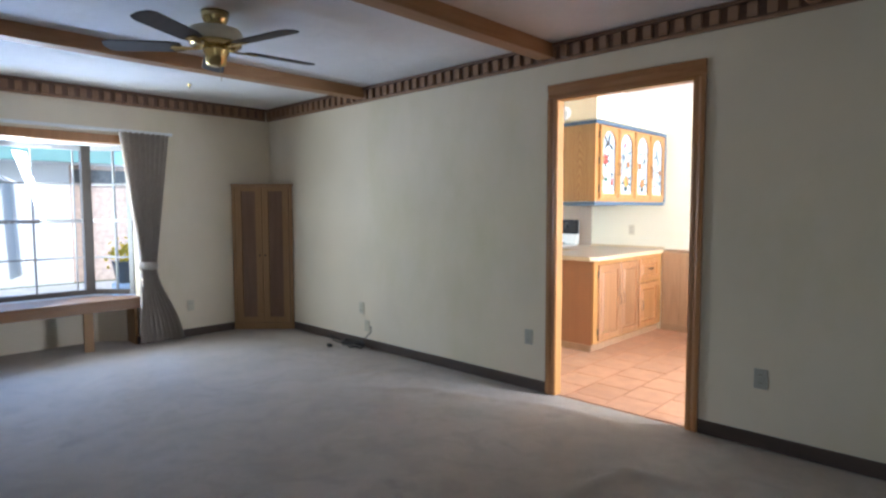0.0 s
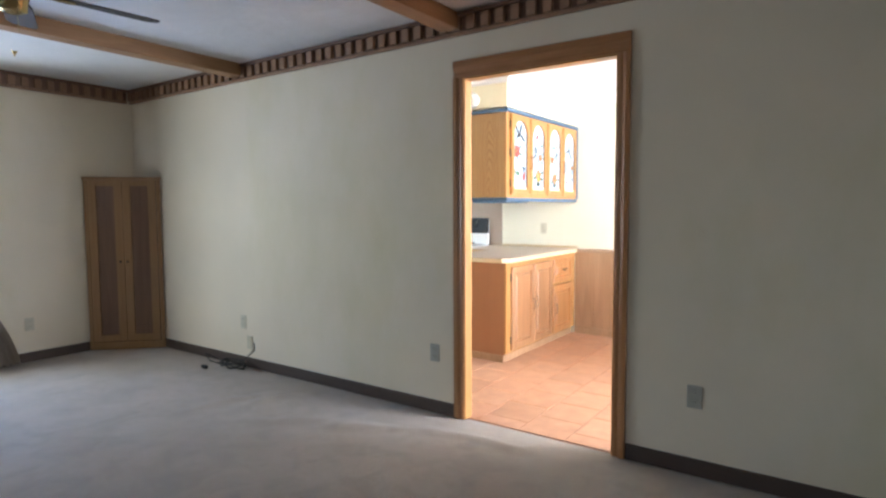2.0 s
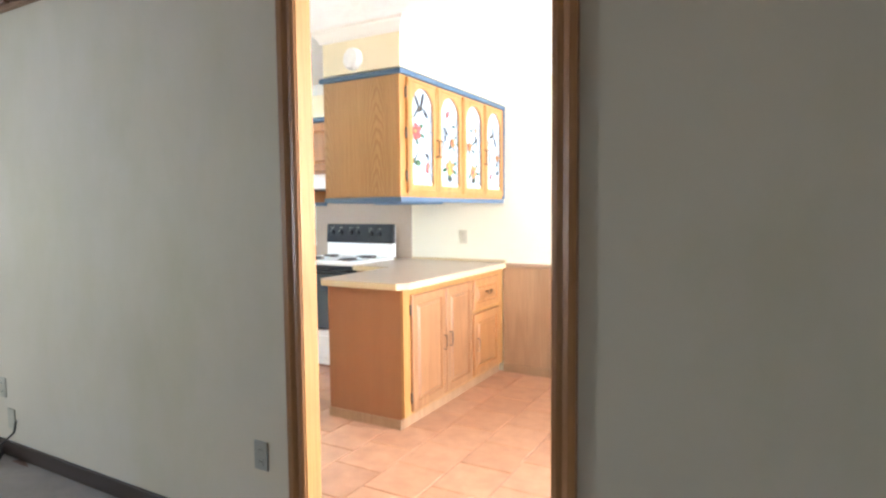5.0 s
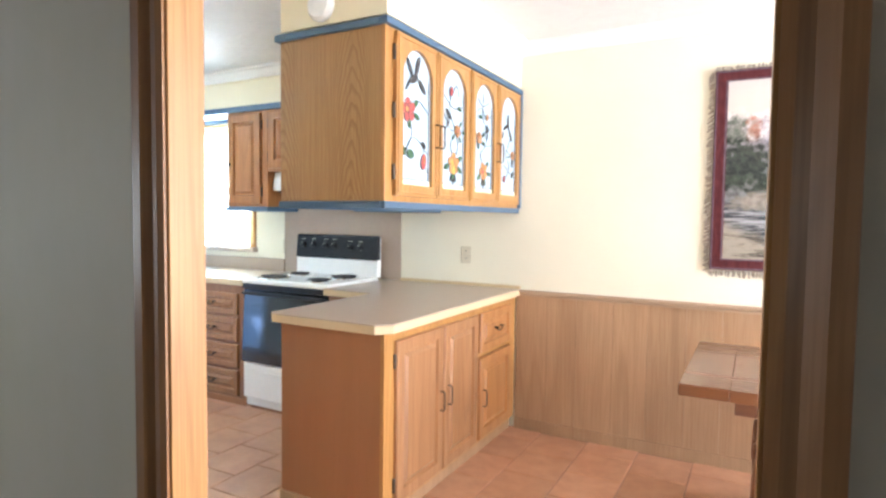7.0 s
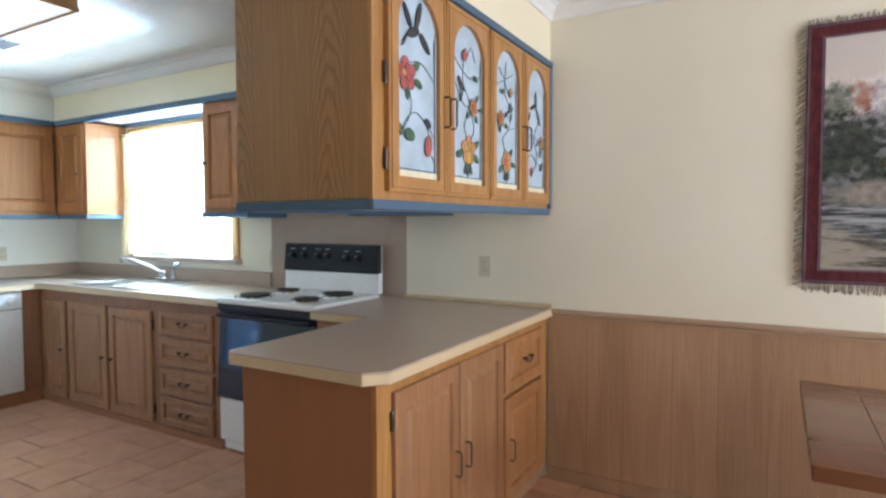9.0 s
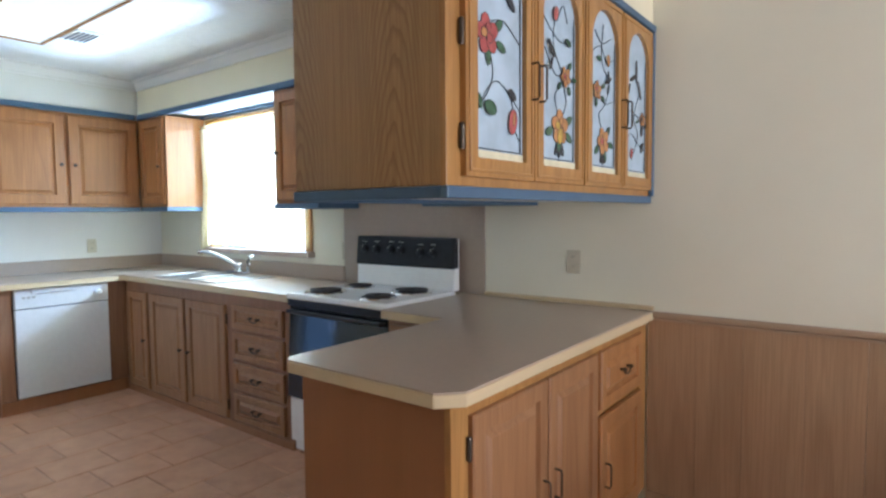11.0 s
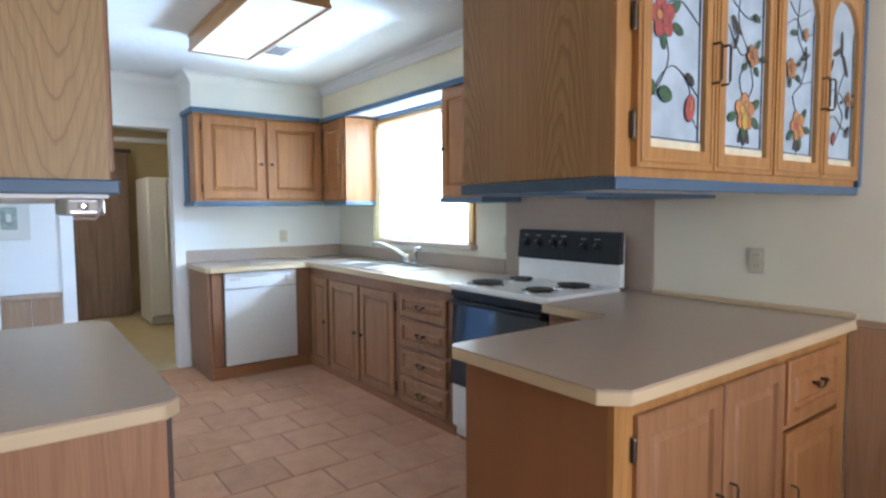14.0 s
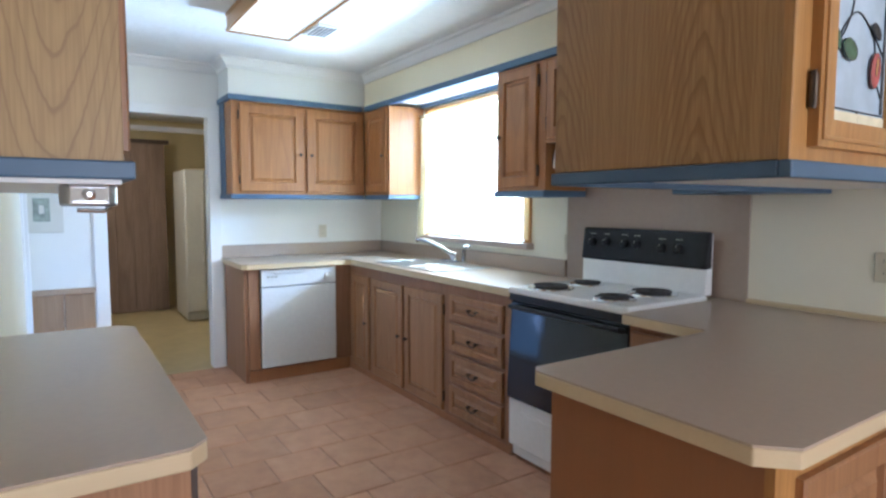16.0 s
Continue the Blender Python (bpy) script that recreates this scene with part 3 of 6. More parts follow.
def holed(x0, x1, z0, z1, hx0, hx1, hz0, hz1, y0, y1, axis="y"):
    """A wall slab with one opening; axis: the way through it."""
    bm = bmesh.new()
    for a0, a1, c0, c1 in ((x0, hx0, z0, z1), (hx1, x1, z0, z1), (hx0, hx1, hz1, z1), (hx0, hx1, z0, hz0)):
        if a1 - a0 > 1e-4 and c1 - c0 > 1e-4:
            if axis == "y":
                add_box(bm, a0, a1, y0, y1, c0, c1)
            else:
                add_box(bm, y0, y1, a0, a1, c0, c1)
    return bm


def carpet():
    bm = bmesh.new()
    nx, ny = 330, 190
    x0, x1, y0, y1 = XW - 0.5, XE, YS, YD + 0.02
    grid = []
    for j in range(ny + 1):
        row = []
        for i in range(nx + 1):
            x, y = x0 + (x1 - x0) * i / nx, y0 + (y1 - y0) * j / ny
            z = 0.004 * noise.noise((x * 2.2, y * 2.2, 0)) - 0.004
            for cx, cy, ang, ln, h in ((-5.48, 3.35, 1.25, 0.24, 0.012), (-5.30, 3.55, 1.4, 0.2, 0.01), (-4.75, 3.38, 0.55, 0.28, 0.012), (-4.40, 3.5, 0.5, 0.24, 0.01), (-3.0, 3.02, 1.35, 0.2, 0.012), (-2.86, 3.2, 0.3, 0.18, 0.008), (-3.7, 3.75, 0.1, 0.3, 0.008)):
                u = (x - cx) * math.cos(ang) + (y - cy) * math.sin(ang)
                v = -(x - cx) * math.sin(ang) + (y - cy) * math.cos(ang)
                z += 2.5 * h * math.exp(-(u / ln) ** 2 - (v / 0.045) ** 2)
            row.append(bm.verts.new((x, y, z if y < YD - 0.05 else min(z, 0.0))))
        grid.append(row)
    for j in range(ny):
        for i in range(nx):
            bm.faces.new((grid[j][i], grid[j][i + 1], grid[j + 1][i + 1], grid[j + 1][i]))
    return bm


structure("floor", carpet(), CARPET, "worn beige carpet with small ripples", "floor", True)
structure("subfloor", box(XW - 0.6, XE, YS, YD, -0.12, -0.03), GROUT, "slab under the carpet", "floor")
structure("wall_north", holed(XW - 0.15, XE, 0, CL, DX0 - 0.02, DX1 + 0.02, -0.1, DZ + 0.02, YD, 4.017), WALL_PAINT, "cream painted wall with a doorway", "wall")
structure("wall_kitchen_south", join(holed(-8.06, XE, 0, CL, DX0 - 0.02, DX1 + 0.02, -0.1, DZ + 0.02, 4.017, YK0), holed(XK - 0.12, -8.06, 0, CL, -8.75, -8.14, 0.0, 2.0, 4.017, YK0)), KITCHEN_PAINT, "cream painted kitchen side of the doorway wall", "wall")
WY0, WY1, WZ0, WZ1 = -0.30, 2.50, 0.0, 2.06
structure("wall_west", holed(YS, YD, 0, CL, WY0, WY1, -0.1, WZ1, XW - 0.15, XW, "x"), WALL_PAINT, "cream painted wall round a bay window", "wall")
structure("wall_south", holed(XW - 0.15, XE, 0, CL, -1.6, 0.4, 0.7, 2.1, YS - 0.15, YS), WALL_PAINT, "cream painted wall with a window", "wall")
structure("wall_east", box(XE, XE + 0.15, YS - 0.15, YD + 0.1, 0, CL), WALL_PAINT, "plain cream painted wall", "wall")
structure("ceiling", box(XW - 0.15, XE + 0.15, YS - 0.15, 4.017, CL, CL + 0.1), CEILING_L, "white hand-trowelled ceiling", "ceiling")

for i, x in enumerate((-6.19, -4.07, -2.40)):
    structure("beam_%d" % (i + 1), box(x, x + 0.125, YS, YD - 0.001, 2.43, CL + 0.002, 0.006), BEAM_WOOD, "brown wooden ceiling beam", "beam")


def crown(name, along, a0, a1, wall, sign):
    """Wooden cornice with a row of square blocks over a dark back. along: its axis; sign: the way it stands off the wall."""
    c = thing(name, (a0, wall, 2.40) if along == "x" else (wall, a0, 2.40), "brown wooden dentil cornice under the ceiling", "cornice", kind="structure")

    def strip(d0, d1, z0, z1, bevel=0.003):
        lo, hi = sorted((wall + sign * d0, wall + sign * d1))
        return box(a0, a1, lo, hi, z0, z1, bevel) if along == "x" else box(lo, hi, a0, a1, z0, z1, bevel)
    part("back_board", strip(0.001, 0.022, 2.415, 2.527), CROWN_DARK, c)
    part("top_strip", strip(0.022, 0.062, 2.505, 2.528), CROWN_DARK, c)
    part("bottom_strip", strip(0.001, 0.030, 2.398, 2.418), CROWN_WOOD, c)
    n = int((a1 - a0) / 0.1)
    first = None
    for k in range(n):
        s = a0 + 0.05 + 0.1 * k
        if first is None:
            lo, hi = sorted((wall + sign * 0.022, wall + sign * 0.05))
            bm = box(s - 0.028, s + 0.028, lo, hi, 2.420, 2.503, 0.004) if along == "x" else box(lo, hi, s - 0.028, s + 0.028, 2.420, 2.503, 0.004)
            first = part("dentil", bm, CROWN_WOOD, c)
        else:
            d = first.copy()
            scene.collection.objects.link(d)
            d.location = first.location + Vector((0.1 * k, 0, 0) if along == "x" else (0, 0.1 * k, 0))
    return c


crown("crown_north", "x", XW, XE, YD, -1)
crown("crown_west", "y", YS, YD - 0.06, XW, 1)


def baseboard(name, x0, x1, y0, y1, h=0.085, mat=None):
    return structure(name, box(x0, x1, y0, y1, 0.0, h, 0.004), mat or BASEBOARD, "dark brown baseboard", "baseboard")


baseboard("baseboard_1", -7.42, -4.005, YD - 0.014, YD)
baseboard("baseboard_2", -2.905, XE, YD - 0.014, YD)
baseboard("baseboard_3", XW, XW + 0.014, 2.45, 3.495)


def casing():
    """Doorway trim: jambs, moulded casings on both faces."""
    c = thing("door_1", (DX0, YD, 0), "oak-trimmed open doorway between living room and kitchen", "doorway", kind="structure")
    part("jamb", box(DX0 - 0.02, DX0, YD - 0.006, YK0 + 0.006, 0, DZ, 0.002), OAK, c, "pale golden oak jamb")
    part("jamb", box(DX1, DX1 + 0.02, YD - 0.006, YK0 + 0.006, 0, DZ, 0.002), OAK, c, "pale golden oak jamb")
    part("head_jamb", box(DX0 - 0.02, DX1 + 0.02, YD - 0.006, YK0 + 0.006, DZ, DZ + 0.02, 0.002), OAK_X, c)
    w = 0.072
    for y, s in ((YD, -1), (YK0, 1)):
        def leg(a, sa):
            # stepped moulding: a thick outer bead, a hollow and a thin inner edge
            pts = [(a, y), (a, y + s * 0.012), (a - sa * 0.014, y + s * 0.016), (a - sa * 0.03, y + s * 0.013), (a - sa * 0.05, y + s * 0.024), (a - sa * w, y + s * 0.024), (a - sa * w, y)]
            return prism(pts, 0, DZ + 0.012)
        part("casing", leg(DX0 - 0.006, 1), CASING, c, "brown oak casing")
        part("casing", leg(DX1 + 0.006, -1), CASING, c, "brown oak casing")
        z = DZ + 0.012
        pts = [(y, z), (y + s * 0.012, z), (y + s * 0.016, z + 0.014), (y + s * 0.013, z + 0.03), (y + s * 0.024, z + 0.06), (y + s * 0.024, z + 0.1), (y, z + 0.1)]
        part("head_casing", prism(pts, DX0 - 0.006 - w, DX1 + 0.006 + w, axis="x"), CASING_X, c, "brown oak casing")


casing()


# ---- setting: kitchen, dining corner, hall ----
structure("slab", box(XK - 3.6, XD + 0.2, YK0 - 0.1, YK1 + 0.2, -0.12, -0.006), GROUT, "brown grout bed under the floor tiles", "floor")
KX0, KX1, KZ0, KZ1 = -8.01, -6.74, 1.105, 2.12
structure("wall_kitchen_north", holed(XK - 0.12, XD + 0.15, 0, CK, KX0, KX1, KZ0, KZ1, YK1, YK1 + 0.15), KITCHEN_PAINT, "cream painted kitchen wall with a window", "wall")
structure("wall_kitchen_west", holed(YK0, YK1, 0, CK, 4.50, 5.30, -0.1, 2.07, XK - 0.12, XK, "x"), WEST_PAINT, "white painted kitchen wall with a hall opening", "wall")
structure("wall_dining_east", holed(YK0, YK1, 0, CK, 4.6, 6.4, 0.1, 2.2, XD, XD + 0.15, "x"), KITCHEN_PAINT, "cream painted wall with a patio window", "wall")
structure("ceiling_kitchen", box(XK - 0.12, XD + 0.15, 4.017, YK1 + 0.15, CK, CK + 0.1), CEILING_K, "white textured kitchen ceiling", "ceiling")
structure("floor_hall", box(XK - 3.5, XK + 0.004, 4.05, 6.9, -0.03, 0.0025), VINYL, "yellow vinyl hall floor", "floor")
structure("wall_hall", box(XK - 3.6, XK - 3.45, 4.0, 6.9, 0, 2.45), HALL_PAINT, "yellow painted hall wall", "wall")
structure("wall_hall_north", box(XK - 3.5, XK - 0.12, 5.98, 6.1, 0, 2.45), HALL_PAINT, "yellow painted hall wall", "wall")
structure("wall_hall_south", box(XK - 3.5, XK - 0.12, 3.95, 4.05, 0, 2.45), WEST_PAINT, "white painted hall wall", "wall")
structure("ceiling_hall", box(XK - 3.6, XK - 0.12, 3.95, 6.9, 2.45, 2.55), CEILING_K, "white hall ceiling", "ceiling")

t = thing("door_2", (XK, 5.3, 0), "white painted trim round the hall opening", "doorway", kind="structure")
part("casing", box(XK - 0.125, XK + 0.016, 5.268, 5.36, 0, 2.075, 0.004), WHITE_TRIM, t)
part("casing", box(XK - 0.125, XK + 0.016, 4.45, 4.54, 0, 2.075, 0.004), WHITE_TRIM, t)
part("head_casing", box(XK - 0.125, XK + 0.018, 4.45, 5.36, 2.055, 2.13, 0.004), WHITE_TRIM, t)

# soffits over the wall cabinets, and the white cove under the ceiling
SO = 0.33
structure("soffit_west", box(XK, XK + SO, 5.36, YK1, 2.205, CK), WEST_PAINT, "white boxed soffit above the wall cabinets", "soffit")
structure("soffit_north", box(XK + SO, -4.97, YK1 - SO, YK1, 2.205, CK), SOFFIT_PAINT, "cream boxed soffit above the window", "soffit")
structure("soffit_peninsula", box(-4.945, -4.36, 5.31, YK1, 2.205, CK), SOFFIT_PAINT, "cream boxed soffit above the glass-door cabinet", "soffit")


def cove(name, pts, z, mat=None):
    """Cornice moulding run along a path of (x, y); pts carry the way off the wall."""
    bm = bmesh.new()
    prof = [(0, -0.075), (0.012, -0.075), (0.018, -0.055), (0.045, -0.022), (0.062, -0.016), (0.066, 0)]
    rings = []
    for x, y, nx, ny in pts:
        rings.append([bm.verts.new((x + nx * d, y + ny * d, z + h)) for d, h in prof] + [bm.verts.new((x, y, z))])
    for a, b in zip(rings, rings[1:]):
        for k in range(len(a) - 1):
            bm.faces.new((a[k], a[k + 1], b[k + 1], b[k]))
    return structure(name, bm, mat or WHITE_TRIM, "white cornice moulding under the kitchen ceiling", "cornice")


sw = XK + SO
cove("trim_1", [(XK, 4.05, 1, 0), (XK, 5.36, 1, -1), (sw, 5.36, 1, -1), (sw, YK1 - SO, 1, -1), (-4.945, YK1 - SO, -1, -1), (-4.945, 5.31, -1, -1), (-4.36, 5.31, 1, -1), (-4.36, YK1, 1, -1), (XD, YK1, -1, -1)], CK - 0.001)

# wainscot along the dining wall: planks, chair rail, base
WAIN_X0 = -4.36
w = thing("wainscot", (WAIN_X0, YK1, 0), "pale brown wooden plank wainscot below a chair rail", "wainscot", kind="structure")
x, k = WAIN_X0, 0
while x < XD - 0.05:
    wd = (0.21, 0.185, 0.225, 0.2)[k % 4]
    x1 = min(x + wd, XD)
    part("plank", box(x + 0.0004, x1 - 0.0004, YK1 - 0.012, YK1 - 0.001, 0.06, 0.875, 0.001), PANEL_WOOD, w)
    x, k = x1, k + 1
part("chair_rail", prism([(YK1 - 0.001, 0.873), (YK1 - 0.018, 0.873), (YK1 - 0.018, 0.885), (YK1 - 0.03, 0.892), (YK1 - 0.03, 0.905), (YK1 - 0.022, 0.912), (YK1 - 0.001, 0.912)], WAIN_X0, XD, axis="x"), RAIL_WOOD, w, "greyish wooden chair rail")
part("base_strip", box(WAIN_X0, XD, YK1 - 0.022, YK1 - 0.001, -0.004, 0.07, 0.004), PANEL_WOOD, w)
w2 = thing("wainscot_west", (XK, 4.05, 0), "reddish wooden wainscot with a white rail", "wainscot", kind="structure")
for k in range(2):
    part("plank", box(XK, XK + 0.012, 4.055 + 0.195 * k, 4.247 + 0.195 * k, 0, 0.705, 0.0015), PANEL_WOOD, w2)
part("chair_rail", box(XK, XK + 0.028, 4.052, 4.447, 0.705, 0.745, 0.005), RAIL_WOOD, w2)

# window over the sink
k = thing("window_1", (KX0, YK1, KZ0), "oak-framed kitchen window over the sink", "window", kind="structure")
part("frame_side", box(KX0 - 0.01, KX0 + 0.035, YK1 - 0.02, YK1 + 0.1, KZ0, KZ1, 0.003), OAK, k)
part("frame_side", box(KX1 - 0.035, KX1 + 0.03, YK1 - 0.02, YK1 + 0.1, KZ0 - 0.02, KZ1, 0.003), OAK, k)
part("frame_head", box(KX0 - 0.01, KX1 + 0.03, YK1 - 0.02, YK1 + 0.1, KZ1, KZ1 + 0.03, 0.003), OAK_X, k)
part("sill", box(KX0 - 0.05, KX1 + 0.05, YK1 - 0.06, YK1 + 0.12, KZ0 - 0.04, KZ0, 0.006), SPLASH, k)
part("meeting_rail", box(KX0, KX1, YK1 + 0.05, YK1 + 0.08, 1.58, 1.62, 0.003), ALU, k)
pane = part("pane", box(KX0, KX1, YK1 + 0.06, YK1 + 0.064, KZ0, KZ1), PANE, k)
pane.visible_shadow = False

s = thing("window_3", (-8.45, 4.0, 0.0), "white-framed glazed side door of the kitchen", "window", kind="structure")
for x0, x1, z0, z1 in ((-8.78, -8.74, 0.0, 2.03), (-8.15, -8.11, 0.0, 2.03), (-8.74, -8.15, 0.0, 0.04), (-8.74, -8.15, 1.99, 2.03)):
    part("frame", box(x0, x1, 4.012, YK0 + 0.012, z0, z1, 0.003), WHITE_TRIM, s)

# bay window
b = thing("window_2", (XW, 1.06, 0.49), "bay window with a grey muntin grid and angled sides", "window", kind="structure")
BX, BY0, BY1, BZ0, BZ1 = -8.38, 0.07, 2.18, 0.50, 2.02
structure("bay_head", prism([(XW - 0.15, WY0), (XW - 0.15, WY1), (BX - 0.06, BY1 + 0.05), (BX - 0.06, BY0 - 0.05)], BZ1, BZ1 + 0.1), WHITE_TRIM, "white ceiling of the window bay", "ceiling")
structure("bay_apron", box(BX - 0.06, BX, BY0 - 0.05, BY1 + 0.05, -0.1, BZ0 - 0.03), WALL_PAINT, "painted wall under the bay window", "wall")
for y0, y1, x0, x1 in ((BY0, BY1, BX, BX),):
    for yy, wd in ((BY0, 0.05), (BY1 - 0.05, 0.085), ((BY0 + BY1) / 2, 0.05)):
        part("post", box(BX - 0.05, BX + 0.03, yy, yy + wd, BZ0, BZ1, 0.004), ALU, b, "dark window post")
    part("sash_rail", box(BX - 0.035, BX + 0.012, BY0, BY1, BZ0, BZ0 + 0.05, 0.004), ALU, b)
    part("sash_rail", box(BX - 0.035, BX + 0.012, BY0, BY1, 1.24, 1.275, 0.004), MUNTIN, b)
    part("sash_rail", box(BX - 0.035, BX + 0.012, BY0, BY1, BZ1 - 0.05, BZ1, 0.004), MUNTIN, b)
    for zz in (0.885, 1.63):
        part("muntin", box(BX - 0.018, BX + 0.002, BY0, BY1, zz - 0.008, zz + 0.008, 0.002), MUNTIN, b)
    for i in range(6):
        yy = BY0 + (BY1 - BY0) * (i + 0.5) / 6 + (0.06 if i > 2 else 0)
        part("muntin", box(BX - 0.0178, BX + 0.0018, yy - 0.008, yy + 0.008, BZ0 + 0.05, BZ1 - 0.05, 0.002), MUNTIN, b)
    pane = part("pane", box(BX - 0.012, BX - 0.008, BY0, BY1, BZ0, BZ1), PANE, b)
    pane.visible_shadow = False


def slanted(bm, side):
    """Carries a pane built along its width to an angled bay side."""
    a, c = (Vector((BX, BY1 + 0.03, 0)), Vector((XW - 0.15, WY1, 0))) if side > 0 else (Vector((BX, BY0 - 0.03, 0)), Vector((XW - 0.15, WY0, 0)))
    d = (c - a)
    u = d.normalized()
    o = Vector((u.y, -u.x, 0)) * side
    return turned(bm, a, u, o), d.length


for side in (1, -1):
    L = slanted(bmesh.new(), side)[1]
    for zz, h, mt in ((BZ0, 0.05, ALU), (1.24, 0.035, MUNTIN), (BZ1 - 0.05, 0.05, MUNTIN), (0.875, 0.016, MUNTIN), (1.62, 0.016, MUNTIN)):
        part("side_rail", slanted(box(0, L, -0.02, 0.012, zz, zz + h, 0.002), side)[0], mt, b)
    part("side_muntin", slanted(box(L * 0.55, L * 0.55 + 0.016, -0.0195, 0.0115, BZ0 + 0.05, BZ1 - 0.05, 0.002), side)[0], MUNTIN, b)
    part("side_post", slanted(box(L - 0.05, L, -0.021, 0.015, BZ0, BZ1, 0.002), side)[0], MUNTIN, b)
    pane = part("side_pane", slanted(box(0, L, -0.006, -0.002, BZ0, BZ1), side)[0], PANE, b)
    pane.visible_shadow = False
    structure("bay_apron_side", slanted(box(-0.02, L + 0.02, -0.06, -0.024, -0.1, BZ0 - 0.03), side)[0], WALL_PAINT, "painted wall under the angled bay window", "wall")
part("head_casing", box(XW - 0.149, XW + 0.016, WY0, WY1, WZ1 - 0.045, WZ1 + 0.04, 0.005), CASING, b, "red-brown wooden head casing")

# outside
structure("ground", box(-120, 120, -120, 120, -0.5, -0.3), GRASS, "lawn round the house", "ground")
structure("pavement", box(-16.6, -8.46, -7.0, 9.0, -0.32, -0.285), paint("pale_concrete", (0.56, 0.56, 0.54), 0.9, 0.12, 4.0), "pale concrete patio outside the bay window", "patio")
h = thing("neighbour_house", (-17.0, 2.0, -0.3), "low brick house with teal eave across the yard", "house")
part("wall", box(-17.5, -17.0, -6.0, 12.0, -0.3, 2.45), BRICK, h, "tan brick wall")
part("siding", box(-17.05, -16.95, -6.0, 4.1, -0.3, 2.45), SIDING, h, "white siding")
part("fascia", box(-16.5, -16.4, -6.4, 12.4, 2.42, 2.80, 0.01), EAVE, h, "teal painted fascia board")
part("soffit", box(-17.1, -16.45, -6.4, 12.4, 2.40, 2.44), SIDING, h)
part("roof", prism([(-16.3, 2.80), (-19.6, 4.2), (-23.0, 2.80)], -6.4, 12.4, axis="y"), ROOF, h, "grey shingle roof")
part("downspout", tube([(-16.8, 2.5, 2.4), (-16.8, 2.55, 2.2), (-16.88, 3.05, 1.95), (-16.88, 3.12, 0.0)], 0.07, 10), SIDING, h, "white downspout")
part("vent", box(-17.0, -16.92, 4.2, 6.2, 2.0, 2.3, 0.01), ROOF, h)
f = thing("flower_pot", (-10.9, 3.3, -0.3), "dark flower pot with yellow blossoms outside", "flower pot")
part("pot", lathe([(0.12, 0), (0.17, 0.3), (0.18, 0.32), (0.15, 0.32)], (-10.9, 3.3, 0.3)), POT, f)
part("stand", box(-11.05, -10.75, 3.15, 3.45, -0.3, 0.3, 0.01), SIDING, f)
bm = bmesh.new()
rnd = random.Random(5)
for i in range(120):
    c = Vector((-10.9 + rnd.gauss(0, 0.1), 3.3 + rnd.gauss(0, 0.1), 0.75 + rnd.gauss(0, 0.08)))
    n = Vector((rnd.gauss(0, 1), rnd.gauss(0, 1), rnd.gauss(0, 1))).normalized()
    u = n.orthogonal().normalized() * 0.035
    v = n.cross(u)
    bm.faces.new([bm.verts.new(c + p) for p in (u, v, -u, -v)])
part("blossoms", bm, YELLOW_LEAF, f)

# ---- cabinet pieces ----
def raised_door(w, h, t=0.02, frame=0.055, groove=0.013):
    """A framed door with a sunk groove and a raised field, built in (width, out, up) from its lower corner."""
    bm = bmesh.new()
    rings = []
    for inset, out in ((0, 0.0), (0, t - 0.005), (0.006, t), (frame, t), (frame + 0.006, t - groove), (frame + 0.016, t - groove), (frame + 0.034, t - 0.001), (frame + 0.04, t - 0.001)):
        i = min(inset, w / 2 - 0.004, h / 2 - 0.004)
        rings.append([bm.verts.new((a, out, c)) for a, c in ((i, i), (w - i, i), (w - i, h - i), (i, h - i))])
    for a, c in zip(rings, rings[1:]):
        for k in range(4):
            bm.faces.new((a[k], a[(k + 1) % 4], c[(k + 1) % 4], c[k]))
    bm.faces.new(rings[0][::-1])
    bm.faces.new(rings[-1])
    return bm


def knob_at(p, out, r=0.014):
    o = Vector(out)
    axis = "x" if abs(o.x) > 0.5 else "y"
    s = o.x + o.y
    return lathe([(0.006, 0), (0.006, s * 0.012), (r, s * 0.017), (r, s * 0.023), (0.006, s * 0.028)], p, 12, axis)


def bar_pull(p, u, out, length=0.09, upright=False, r=0.004):
    """A small bowed pull with two feet."""
    p, u, o = Vector(p), Vector(u), Vector(out)
    d = Vector((0, 0, 1)) if upright else u
    a, c = p - d * length / 2, p + d * length / 2
    bm = tube([a, a + o * 0.022, a + o * 0.026 + d * 0.008, c + o * 0.026 - d * 0.008, c + o * 0.022, c], r, 8)
    return bm


def bail_pull(p, u, out):
    """A drooping bail pull on two rosettes."""
    p, u, o = Vector(p), Vector(u), Vector(out)
    a, c = p - u * 0.036, p + u * 0.036
    bm = tube([a, a + o * 0.016, a + o * 0.02 - Vector((0, 0, 0.016)) + u * 0.008, p + o * 0.02 - Vector((0, 0, 0.022)), c + o * 0.02 - Vector((0, 0, 0.016)) - u * 0.008, c + o * 0.016, c], 0.0042, 8)
    for q in (a, c):
        join(bm, knob_at(q, out, 0.009))
    return bm


def hinge_at(p, u, out):
    p, u, o = Vector(p), Vector(u), Vector(out)
    return tube([p - Vector((0, 0, 0.032)) + o * 0.006, p - Vector((0, 0, 0.026)) + o * 0.008, p + Vector((0, 0, 0.026)) + o * 0.008, p + Vector((0, 0, 0.032)) + o * 0.006], 0.007, 8)


